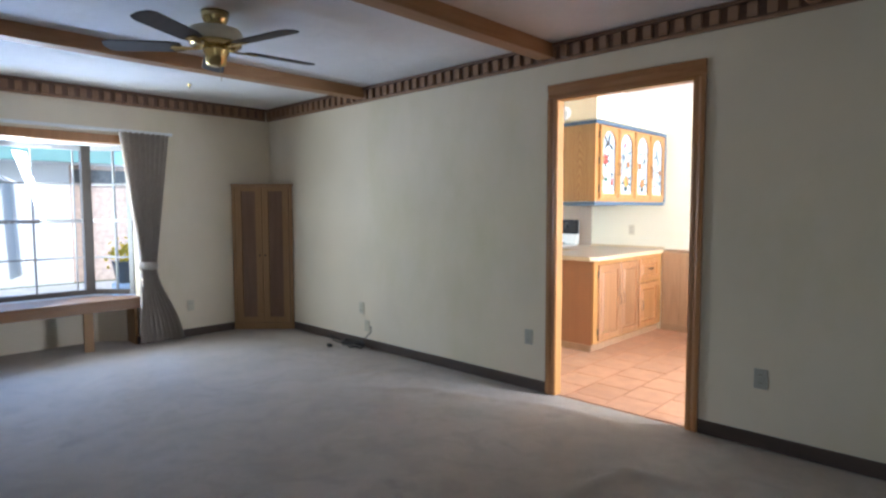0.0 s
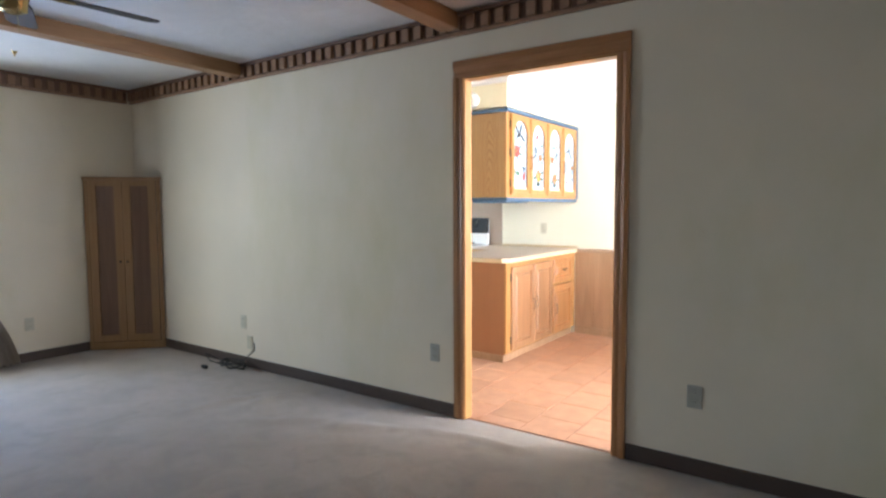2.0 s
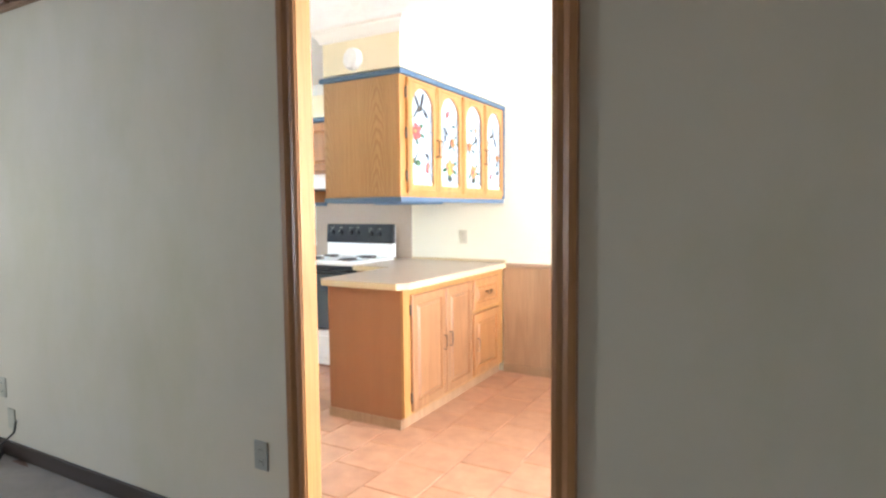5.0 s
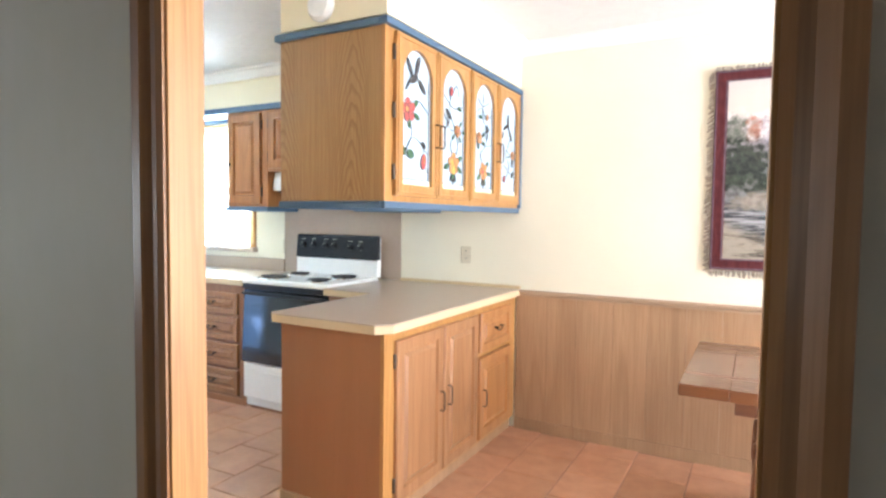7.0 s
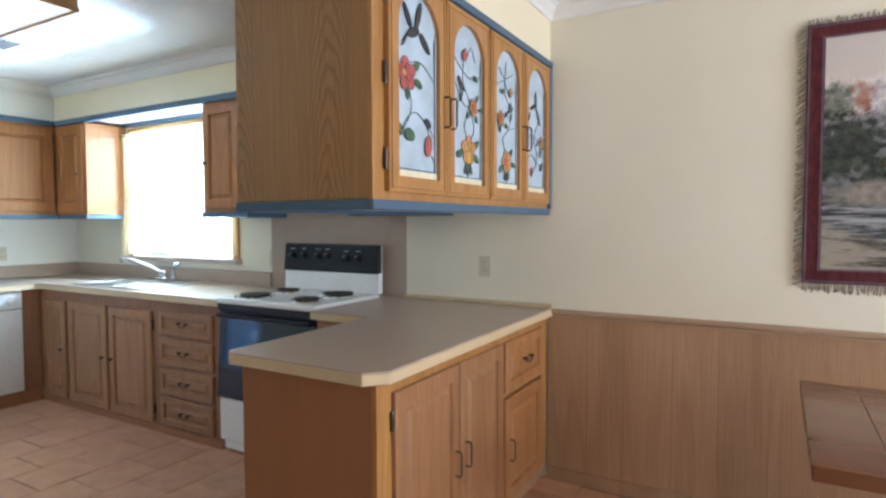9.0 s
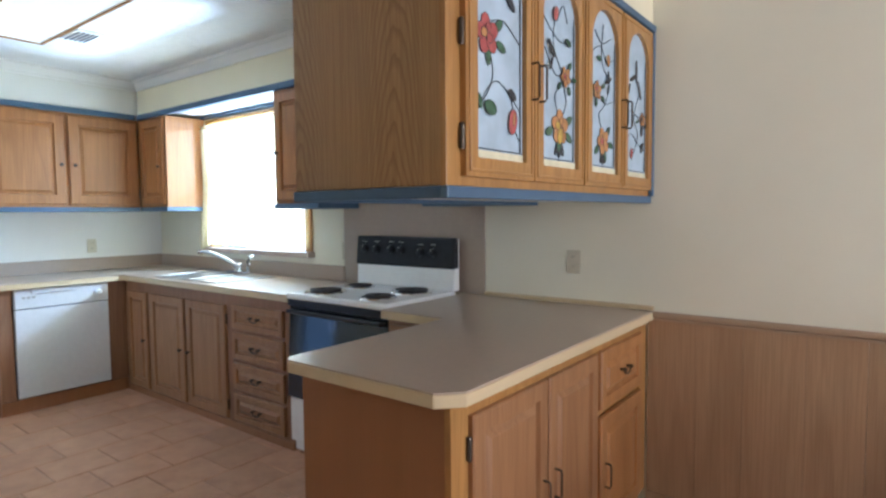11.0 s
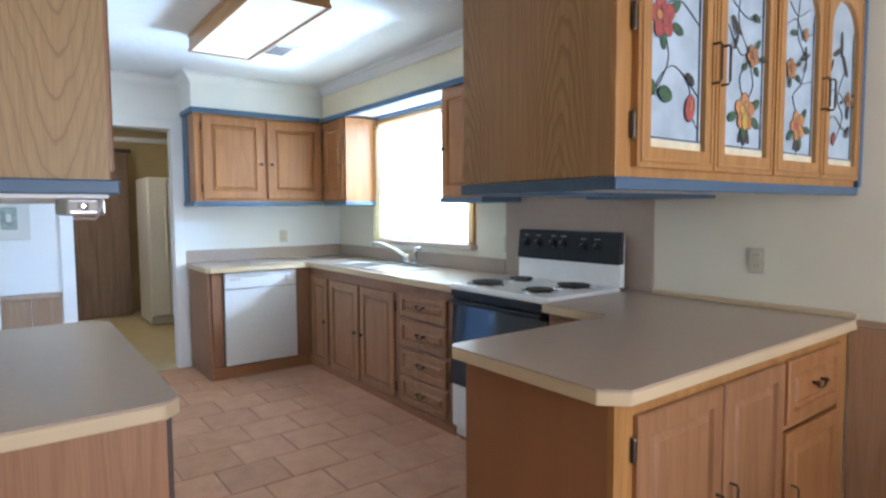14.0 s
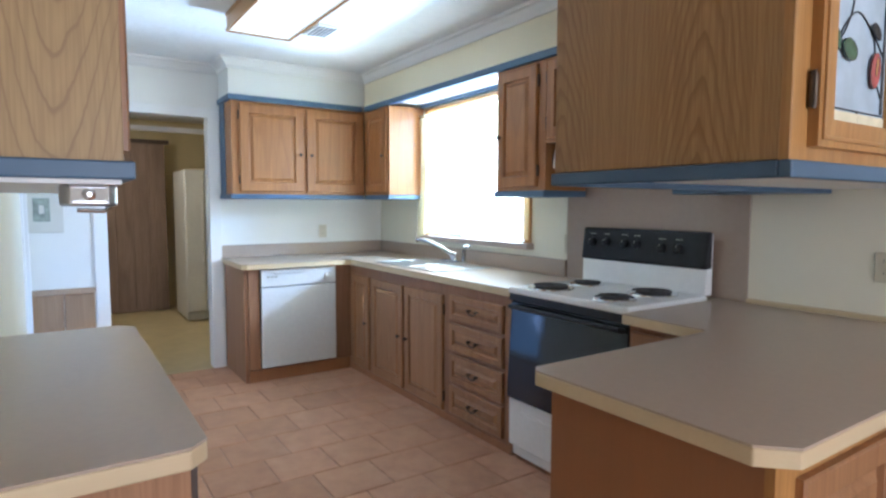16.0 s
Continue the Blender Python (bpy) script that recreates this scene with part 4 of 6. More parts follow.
def hang_door(cab, origin, u, out, w, h, mat, pull="knob", side=1, pull_z=None, frame=0.055, hinges=True, name="door"):
    """Hangs a raised door on a cabinet: side 1 puts the pull at its far end along u, -1 at the near one."""
    o = Vector(origin)
    d = part(name, turned(raised_door(w, h, frame=frame), o, u, out), mat, cab)
    U, O = Vector(u), Vector(out)
    x = w - 0.035 if side > 0 else 0.035
    z = h * 0.5 if pull_z is None else pull_z
    p = o + U * x + Vector((0, 0, z)) + O * 0.02
    if pull == "knob":
        part("knob", knob_at(p, out), BRONZE, d, "dark bronze knob")
    elif pull == "bar":
        part("handle", bar_pull(p, u, out, 0.095, True), BRONZE, d, "dark bronze pull")
    elif pull == "bail":
        part("handle", bail_pull(o + U * w / 2 + Vector((0, 0, h / 2 + 0.008)) + O * 0.018, u, out), BRONZE, d, "dark bronze bail pull")
    if hinges:
        hx = -0.006 if side > 0 else w + 0.006
        for zz in (0.09, h - 0.09):
            part("hinge", hinge_at(o + U * hx + Vector((0, 0, zz)), u, out), BRONZE, d)
    return d


def trim_strip(parent, x0, x1, y0, y1, z0, z1):
    return part("trim", box(x0, x1, y0, y1, z0, z1, 0.004), BLUE, parent, "blue painted trim")


# ---- peninsula base ----
PX0, PX1, PY0 = -4.96, -4.372, 5.325
p = thing("peninsula_cabinet", (-4.67, 6.08, 0), "golden oak peninsula base cabinet with raised doors and a drawer", "cabinet")
part("end_panel", box(PX0, PX1 - 0.02, PY0, PY0 + 0.018, 0.0, 0.872, 0.002), BASE_PANEL, p, "brown oak end panel")
part("body", box(PX0 + 0.002, PX1 - 0.02, PY0 + 0.018, 6.82, 0.075, 0.872), BASE_OAK, p)
part("face_frame", holed(PY0 - 0.001, 6.835, 0.075, 0.872, 5.41, 6.75, 0.12, 0.83, PX1 - 0.02, PX1, "x"), OAK, p)
part("mid_stile", box(PX1 - 0.02, PX1 - 0.001, 6.245, 6.275, 0.12, 0.83), OAK, p)
part("mid_rail", box(PX1 - 0.02, PX1 - 0.0015, 6.275, 6.75, 0.575, 0.61), OAK_Y, p)
part("toe_kick", box(PX0 + 0.01, -4.41, PY0 + 0.06, 6.82, 0.0, 0.075), BASE_OAK, p)
part("base_strip", box(-4.41, -4.392, PY0 - 0.012, 6.82, 0.0, 0.062, 0.003), PANEL_WOOD, p, "pale strip at the floor")
part("base_strip", box(PX0, -4.41, PY0 - 0.012, PY0 - 0.001, 0.0, 0.062, 0.003), PANEL_WOOD, p, "pale strip at the floor")
E1, OUT_E = (0, 1, 0), (1, 0, 0)
hang_door(p, (PX1, 5.402, 0.095), E1, OUT_E, 0.425, 0.735, DOOR_OAK, "bar", 1, 0.365)
hang_door(p, (PX1, 5.838, 0.095), E1, OUT_E, 0.40, 0.735, DOOR_OAK, "bar", -1, 0.375)
hang_door(p, (PX1, 6.27, 0.095), E1, OUT_E, 0.46, 0.475, CASING, "bar", -1, 0.24)
hang_door(p, (PX1, 6.27, 0.60), E1, OUT_E, 0.46, 0.23, CASING, "bail", 1, None, 0.045, False, "drawer")

CT = 0.915


def counter_top(name, pts, label, z0=0.872, edge=None):
    """A laminate top with a thick pale edge."""
    c = thing(name, (sum(a for a, _ in pts) / len(pts), sum(a for _, a in pts) / len(pts), z0), label, "counter")
    part("top", prism(pts, CT - 0.006, CT, 0.0015), COUNTER, c)
    cx, cy = sum(a for a, _ in pts) / len(pts), sum(a for _, a in pts) / len(pts)
    part("edge", prism([(a, d) for a, d in pts], z0, CT - 0.0062, 0.004), COUNTER_EDGE, c, "pale wooden edge band")
    return c


counter_top("peninsula_counter", [(-5.395, 6.14), (-5.03, 6.14), (-5.005, 6.115), (-5.005, 5.31), (-4.98, 5.283), (-4.395, 5.283), (-4.335, 5.345), (-4.335, 6.838), (-5.395, 6.838)], "speckled taupe laminate peninsula counter with pale edge")
solid("splash_strip", box(-5.255, -4.335, 6.815, 6.838, CT, CT + 0.022, 0.004), COUNTER_EDGE, "low pale wooden strip behind the counter", "splash strip")
c = thing("corner_cabinet", (-5.2, 6.5, 0), "brown oak filler cabinet beside the stove", "cabinet")
part("body", box(-5.39, -4.962, 6.19, 6.838, 0.09, 0.872), BASE_OAK, c)
part("drawer", turned(raised_door(0.36, 0.16, frame=0.04), (-5.37, 6.19, 0.68), (1, 0, 0), (0, -1, 0)), DOOR_OAK, c)
part("door", turned(raised_door(0.36, 0.54), (-5.37, 6.19, 0.11), (1, 0, 0), (0, -1, 0)), DOOR_OAK, c)
part("toe_kick", box(-5.39, -4.962, 6.25, 6.838, 0, 0.09), BASE_OAK, c)

# ---- glass-door wall cabinet over the peninsula ----
UX0, UX1, UY0, UZ0, UZ1 = -4.945, -4.365, 5.312, 1.44, 2.165
g = thing("glass_door_cabinet", (-4.66, 6.07, UZ0), "oak hanging cabinet with stained-glass doors and blue trim", "cabinet")
part("end_panel", box(UX0, UX1 - 0.02, UY0 - 0.004, UY0 + 0.014, UZ0 - 0.002, UZ1, 0.002), OAK_PANEL, g, "brown oak plywood end with cathedral grain")
part("body", box(UX0 + 0.002, UX1 - 0.02, UY0 + 0.014, 6.838, UZ0, UZ1), OAK, g)
part("face_frame", box(UX1 - 0.02, UX1, UY0 - 0.006, 6.838, UZ0 - 0.004, UZ1 - 0.002, 0.002), OAK, g)
part("underside", box(UX0 + 0.02, UX1 - 0.03, UY0 + 0.02, 6.838, 1.422, UZ0), WHITE_PLASTIC, g, "white underside")
trim_strip(g, UX1 - 0.016, UX1 + 0.008, UY0 - 0.012, 6.838, 1.405, UZ0 - 0.003)
trim_strip(g, UX0 - 0.006, UX1 - 0.016, UY0 - 0.0125, UY0 + 0.012, 1.4055, UZ0 - 0.0035)
trim_strip(g, UX1 - 0.016, UX1 + 0.022, UY0 - 0.024, 6.838, UZ1 - 0.004, UZ1 + 0.026)
trim_strip(g, UX0 - 0.02, UX1 - 0.016, UY0 - 0.0245, UY0 + 0.012, UZ1 - 0.0045, UZ1 + 0.0255)
trim_strip(g, UX1 + 0.001, UX1 + 0.02, 6.812, 6.838, UZ0 - 0.003, UZ1 - 0.004)
trim_strip(g, UX0 - 0.012, UX0 + 0.012, UY0 + 0.012, 6.838, 1.405, UZ0)


def arch(w, z0, z1, n=10, inset=0.0):
    """Outline of a round-headed opening, up from its lower left corner."""
    r = w / 2 - inset
    pts = [(inset, z0 + inset), (w - inset, z0 + inset)]
    for i in range(n + 1):
        a = math.pi * i / n
        pts.append((w / 2 + r * math.cos(a), z1 - w / 2 + r * math.sin(a)))
    return pts


def flat(points, out, thick=0.0025):
    """A thin piece of glass over an outline in (width, up)."""
    bm = bmesh.new()
    a = [bm.verts.new((x, out, z)) for x, z in points]
    c = [bm.verts.new((x, out + thick, z)) for x, z in points]
    bm.faces.new(a[::-1])
    bm.faces.new(c)
    for i in range(len(points)):
        bm.faces.new((a[i], a[(i + 1) % len(a)], c[(i + 1) % len(a)], c[i]))
    return bm


def petal(cx, cz, ang, length, width):
    pts = []
    for i in range(10):
        t = i / 10 * 2 * math.pi
        u = (1 - math.cos(t)) / 2 * length
        v = math.sin(t) * width / 2
        pts.append((cx + u * math.cos(ang) - v * math.sin(ang), cz + u * math.sin(ang) + v * math.cos(ang)))
    return pts


def came(points, out, r=0.0016):
    return tube([(x, out, z) for x, z in points], r, 6)


def curve_points(pts, n=8):
    """A smooth line through a few points."""
    out = []
    P = [pts[0], *pts, pts[-1]]
    for i in range(1, len(P) - 2):
        for k in range(n):
            t = k / n
            q = []
            for j in (0, 1):
                a, b_, c_, d_ = P[i - 1][j], P[i][j], P[i + 1][j], P[i + 2][j]
                q.append(0.5 * (2 * b_ + (c_ - a) * t + (2 * a - 5 * b_ + 4 * c_ - d_) * t * t + (3 * b_ - a - 3 * c_ + d_) * t ** 3))
            out.append(tuple(q))
    out.append(pts[-1])
    return out


def glass_door(cab, y, w, kind, pull_side, hinge_side, z=1.462, h=0.69):
    """A round-headed leaded door: frame, milky pane, cames, flowers, leaves and dark plain shapes."""
    o, u, out = (UX1, y, z), (0, 1, 0), (1, 0, 0)
    fr = 0.05
    bm = bmesh.new()
    W, H = w, h
    gw, g0, g1 = W - 2 * fr, fr, H - fr * 0.9
    inner = [(x + fr, zz) for x, zz in arch(gw, g0, g1, 12)]
    outer = [(0, 0), (W, 0)]
    for i in range(13):
        a = math.pi * i / 12
        cx, cz = math.cos(a), math.sin(a)
        k = min((W / 2) / max(abs(cx), 1e-6), (H - (g1 - gw / 2)) / max(cz, 1e-6))
        outer.append((W / 2 + cx * k, g1 - gw / 2 + cz * k))
    lev = []
    for ring, d in ((outer, 0.0), (outer, 0.019), (inner, 0.022), (inner, 0.004)):
        lev.append([bm.verts.new((x, d, zz)) for x, zz in ring])
    for a, c_ in zip(lev, lev[1:]):
        for k in range(len(a)):
            bm.faces.new((a[k], a[(k + 1) % len(a)], c_[(k + 1) % len(a)], c_[k]))
    d = part("door", turned(bm, o, u, out), OAK, cab, "round-headed golden oak door")
    for zz in (0.012, H - 0.02):
        part("bead", turned(box(0.02, W - 0.02, 0.0185, 0.024, zz, zz + 0.008, 0.002), o, u, out), OAK_Y, d)
    for xx in (0.012, W - 0.02):
        part("bead", turned(box(xx, xx + 0.008, 0.0185, 0.0242, 0.012, H - 0.012, 0.002), o, u, out), OAK, d)
    L = 0.004
    edge = []
    pane_ = part("pane", turned(flat([(x + fr, zz) for x, zz in arch(gw, g0, g1, 12)], L), o, u, out), ART_WHITE, d, "milky leaded glass")
    band = [(fr + 0.002, g0 + 0.002), (fr + gw - 0.002, g0 + 0.002), (fr + gw - 0.002, g0 + 0.022), (fr + 0.002, g0 + 0.022)]
    part("border_glass", turned(flat(band, L + 0.003), o, u, out), ART_CREAM, d)

    def G(a, b_):
        return (fr + a * gw, g0 + b_ * (g1 - g0))

    def put_came(pts):
        part("came", turned(came(curve_points([G(*q) for q in pts]), L + 0.004), o, u, out), LEAD, d)

    layer = [0]

    def put(mat, a, b_, ang, ln, wd, nm="leaf"):
        """One leaded piece of coloured glass; later ones lie a hair over earlier ones."""
        cx, cz = G(a, b_)
        layer[0] += 1
        lift = L + 0.003 + 0.00025 * layer[0]
        pts = [(min(max(px, fr + 0.003), fr + gw - 0.003), pz) for px, pz in petal(cx, cz, math.radians(ang), ln, wd)]
        part(nm, turned(flat(pts, lift), o, u, out), mat, d)
        edge.append((pts, lift + 0.0022))

    def flower(a, b_, s, mat, core, turn=0):
        s *= 1.3
        for k in (200, 330, 265, 30):
            put(ART_GREEN, a + 0.20 * math.cos(math.radians(k + turn)), b_ + 0.05 * math.sin(math.radians(k + turn)), k + turn, s * 0.8, s * 0.42)
        for k in range(5):
            put(mat, a, b_, 90 + 72 * k + turn, s * 0.9, s * 0.72, "petal")
        for k in range(3):
            put(core if k % 2 else mat, a, b_ + 0.008, 60 + 120 * k + turn, s * 0.5, s * 0.42, "petal")

    put_came([(0.02, 0.045), (0.5, 0.045), (0.98, 0.045)])
    for a in (0.5,):
        put_came([(a, 0.0), (a, 0.045)])
    put_came([(0.93, 0.05), (0.94, 0.4), (0.93, 0.8)])
    if kind == "a":
        put_came([(0.06, 0.20), (0.22, 0.30), (0.45, 0.36), (0.72, 0.31), (0.95, 0.24)])
        put_came([(0.22, 0.62), (0.30, 0.5), (0.36, 0.38), (0.2, 0.27), (0.05, 0.24)])
        put_came([(0.34, 0.62), (0.6, 0.64), (0.95, 0.56)])
        put_came([(0.74, 0.2), (0.85, 0.14), (0.95, 0.09)])
        put_came([(0.74, 0.3), (0.78, 0.25), (0.76, 0.2)])
        flower(0.24, 0.55, 0.048, ART_RED, ART_ORANGE, 10)
        put(ART_DARK, 0.26, 0.76, 25, 0.075, 0.032, "shape")
        put(ART_DARK, 0.55, 0.80, -42, 0.085, 0.026, "shape")
        put(ART_DARK, 0.45, 0.80, 72, 0.105, 0.026, "shape")
        put(ART_DARK, 0.35, 0.80, 122, 0.085, 0.022, "shape")
        put(ART_DARK, 0.26, 0.77, 235, 0.06, 0.009, "shape")
        put(ART_RED, 0.78, 0.25, 258, 0.075, 0.044, "petal")
        put(ART_ORANGE, 0.78, 0.235, 262, 0.04, 0.012, "petal")
        put(ART_DARK, 0.66, 0.335, -32, 0.045, 0.024)
        put(ART_GREEN, 0.40, 0.22, 168, 0.06, 0.04)
        put(ART_GREEN, 0.05, 0.28, 290, 0.04, 0.018)
    elif kind == "b":
        put_came([(0.5, 0.28), (0.40, 0.38), (0.55, 0.45), (0.62, 0.5), (0.35, 0.66), (0.45, 0.86)])
        put_came([(0.08, 0.78), (0.3, 0.72), (0.6, 0.68), (0.92, 0.72)])
        put_came([(0.6, 0.28), (0.72, 0.36), (0.66, 0.44)])
        put_came([(0.12, 0.62), (0.4, 0.5), (0.62, 0.52)])
        put_came([(0.45, 0.78), (0.62, 0.88), (0.75, 0.80)])
        for k in (238, 268, 300):
            put(ART_DARK, 0.52, 0.15, k, 0.058, 0.024)
        flower(0.52, 0.22, 0.05, ART_ORANGE, ART_YELLOW, 0)
        put(ART_YELLOW, 0.53, 0.22, 262, 0.055, 0.036, "petal")
        flower(0.66, 0.50, 0.03, ART_ORANGE, ART_RED, 30)
        put(ART_RED, 0.33, 0.77, 70, 0.05, 0.03, "petal")
        put(ART_GREEN, 0.64, 0.70, -20, 0.042, 0.02)
        put(ART_DARK, 0.14, 0.66, -40, 0.075, 0.015, "shape")
        put(ART_DARK, 0.28, 0.58, 118, 0.055, 0.014, "shape")
        put(ART_DARK, 0.28, 0.58, 245, 0.05, 0.012, "shape")
    elif kind == "c":
        put_came([(0.5, 0.26), (0.36, 0.36), (0.6, 0.44), (0.72, 0.58), (0.45, 0.70), (0.5, 0.92)])
        put_came([(0.08, 0.46), (0.3, 0.47), (0.6, 0.44), (0.93, 0.47)])
        put_came([(0.08, 0.72), (0.4, 0.78), (0.62, 0.70), (0.93, 0.74)])
        put_came([(0.2, 0.86), (0.45, 0.80), (0.8, 0.86)])
        for k in (240, 270, 300):
            put(ART_DARK, 0.5, 0.13, k, 0.045, 0.02)
        flower(0.5, 0.2, 0.045, ART_ORANGE, ART_RED, 20)
        flower(0.24, 0.5, 0.03, ART_ORANGE, ART_RED, 0)
        put(ART_DARK, 0.52, 0.56, 25, 0.065, 0.014, "shape")
        put(ART_DARK, 0.66, 0.56, 100, 0.05, 0.013, "shape")
        put(ART_DARK, 0.66, 0.56, 250, 0.04, 0.012, "shape")
        put(ART_ORANGE, 0.62, 0.67, 85, 0.045, 0.026, "petal")
        put(ART_GREEN, 0.34, 0.69, 172, 0.032, 0.02)
    else:
        put_came([(0.3, 0.12), (0.6, 0.3), (0.4, 0.42), (0.7, 0.62)])
        put_came([(0.08, 0.42), (0.35, 0.46), (0.93, 0.36)])
        put_came([(0.08, 0.26), (0.3, 0.3), (0.6, 0.24), (0.93, 0.2)])
        put(ART_DARK, 0.2, 0.66, 25, 0.08, 0.02, "shape")
        put(ART_DARK, 0.5, 0.66, 92, 0.095, 0.02, "shape")
        put(ART_DARK, 0.55, 0.68, -58, 0.085, 0.022, "shape")
        put(ART_DARK, 0.2, 0.64, 250, 0.045, 0.008, "shape")
        flower(0.78, 0.42, 0.026, ART_ORANGE, ART_DARK, 0)
        put(ART_DARK, 0.75, 0.38, 265, 0.05, 0.018)
        put(ART_RED, 0.28, 0.2, 250, 0.045, 0.025, "petal")
        put(ART_DARK, 0.7, 0.18, 60, 0.05, 0.022)
    for pts, lift in edge:
        part("came", turned(came(pts + pts[:1], lift, 0.0009), o, u, out), LEAD, d)
    for a in (0.05, 0.95):
        put_came([(a, 0.05), (a, 0.4), (a, 0.84)])
    yy = y + (w - 0.02 if pull_side > 0 else 0.02)
    part("handle", bar_pull((UX1 + 0.022, yy, z + h * 0.42), u, out, 0.105, True, 0.0036), BRONZE, d, "dark bronze pull")
    hy = y - 0.005 if hinge_side < 0 else y + w + 0.005
    for zz in (0.1, h * 0.52, h - 0.09) if hinge_side < 0 and kind == "a" else (0.1, h - 0.09):
        part("hinge", hinge_at((UX1 + 0.002, hy, z + zz), u, out), BRONZE, d)


GW = 0.352
for k, (kd, ps, hs) in enumerate((("a", 1, -1), ("b", -1, 1), ("c", 1, -1), ("d", -1, 1))):
    glass_door(g, 5.365 + k * (GW + 0.006) + (0.008 if k > 1 else 0), GW, kd, ps, hs)
solid("smoke_detector", lathe([(0.068, 0), (0.068, -0.018), (0.055, -0.034), (0.03, -0.038)], (-4.70, 5.309, 2.285), 28, "y"), WHITE_PLASTIC, "round white smoke detector on the soffit", "smoke detector", smooth=False)

# ---- north run: base cabinets, sink, range ----
FY = 6.238
n = thing("sink_cabinet", (-7.5, 6.53, 0), "brown oak base cabinets under the sink with drawers", "cabinet")
part("body", box(-8.255, -6.185, FY + 0.02, 6.838, 0.0, 0.872), BASE_OAK, n)
part("face_frame", box(-8.255, -6.185, FY, FY + 0.02, 0.02, 0.872, 0.001), BASE_OAK, n)
part("toe_strip", box(-8.25, -6.185, FY - 0.008, FY, 0.0, 0.045, 0.002), BASE_PANEL, n, "brown strip at the floor")
N1, OUT_S = (1, 0, 0), (0, -1, 0)
hang_door(n, (-8.19, FY, 0.06), N1, OUT_S, 0.30, 0.735, DOOR_OAK, "knob", 1, 0.37, 0.05)
hang_door(n, (-7.835, FY, 0.06), N1, OUT_S, 0.475, 0.735, DOOR_OAK, "knob", 1, 0.37)
hang_door(n, (-7.325, FY, 0.06), N1, OUT_S, 0.475, 0.735, DOOR_OAK, "knob", -1, 0.37)
for z0, h in ((0.655, 0.155), (0.462, 0.17), (0.268, 0.17), (0.07, 0.175)):
    hang_door(n, (-6.77, FY, z0), N1, OUT_S, 0.515, h, DOOR_OAK, "bail", 1, None, 0.036, False, "drawer")

w = thing("dishwasher_cabinet", (-8.5, 5.43, 0), "brown oak end panel beside the dishwasher", "cabinet")
part("end_panel", box(XK + 0.002, -8.262, 5.375, 5.40, 0.0, 0.872, 0.004), BASE_OAK, w)
part("filler", box(-8.30, -8.25, 5.40, 5.492, 0.0955, 0.872, 0.01), BASE_OAK, w)
part("corner_filler", box(-8.29, -8.256, 6.105, 6.255, 0.0955, 0.872, 0.003), BASE_OAK, w)
part("top_rail", box(-8.29, -8.256, 5.492, 6.105, 0.866, 0.8715), BASE_OAK, w)
part("toe_kick", box(-8.285, -8.25, 5.40, 6.23, 0.0, 0.095, 0.003), BASE_PANEL, w)
d = thing("dishwasher", (-8.5, 5.8, 0.1), "white built-in dishwasher with a plain front", "dishwasher")
part("tub", box(-8.8, -8.262, 5.50, 6.098, 0.1, 0.86), BLACK, d)
part("door", box(-8.262, -8.232, 5.497, 6.10, 0.105, 0.725, 0.006), APPLIANCE, d)
panel_ = part("control_panel", box(-8.262, -8.228, 5.497, 6.10, 0.731, 0.864, 0.006), APPLIANCE, d)
part("dial", lathe([(0.03, 0), (0.028, 0.014), (0.012, 0.02)], (-8.228, 6.03, 0.79), 20, "x"), APPLIANCE, panel_)
part("latch", box(-8.232, -8.214, 5.60, 5.86, 0.832, 0.85, 0.004), APPLIANCE, panel_)
for k in range(3):
    part("button", box(-8.229, -8.224, 5.54 + k * 0.03, 5.56 + k * 0.03, 0.80, 0.815, 0.002), GREY_PLATE, panel_)

m = counter_top("main_counter", [(XK, 5.355), (-8.23, 5.355), (-8.20, 5.385), (-8.20, 6.17), (-8.17, 6.205), (-6.185, 6.205), (-6.185, 6.838), (XK, 6.838)], "speckled taupe laminate counter with a sink")
solid("backsplash", box(XK + 0.02, -6.38, 6.82, 6.838, CT, CT + 0.105, 0.004), SPLASH, "low taupe laminate backsplash", "backsplash")
solid("backsplash", box(XK + 0.001, XK + 0.02, 5.355, 6.838, CT, CT + 0.105, 0.004), SPLASH, "low taupe laminate backsplash", "backsplash")
solid("range_panel", box(-6.38, -5.258, 6.83, 6.8385, CT + 0.001, 1.66, 0.001), SPLASH, "taupe laminate wall panel behind the stove", "wall panel", kind="structure")

s = thing("sink", (-7.4, 6.5, CT), "double-bowl steel sink set in the counter", "sink")
bm = bmesh.new()
SX0, SX1, SY0, SY1 = -7.86, -7.02, 6.27, 6.74
for x0, x1, y0, y1 in ((SX0, SX1, SY0, SY0 + 0.035), (SX0, SX1, SY1 - 0.075, SY1), (SX0, SX0 + 0.035, SY0 + 0.035, SY1 - 0.075), (SX1 - 0.035, SX1, SY0 + 0.035, SY1 - 0.075), (-7.465, -7.415, SY0 + 0.035, SY1 - 0.075)):
    add_box(bm, x0, x1, y0, y1, CT + 0.0005, CT + 0.008, 0.003)
part("rim", bm, STEEL, s)
for x0, x1 in ((SX0 + 0.035, -7.465), (-7.415, SX1 - 0.035)):
    part("bowl", box(x0, x1, SY0 + 0.035, SY1 - 0.075, CT + 0.0006, CT + 0.002), STEEL, s)
f = thing("faucet", (-7.42, 6.71, CT), "chrome kitchen faucet with a long spout and sprayer", "faucet")
part("base", prism([(-7.56, 6.685), (-7.28, 6.685), (-7.28, 6.735), (-7.56, 6.735)], CT + 0.008, CT + 0.03, 0.008), CHROME, f)
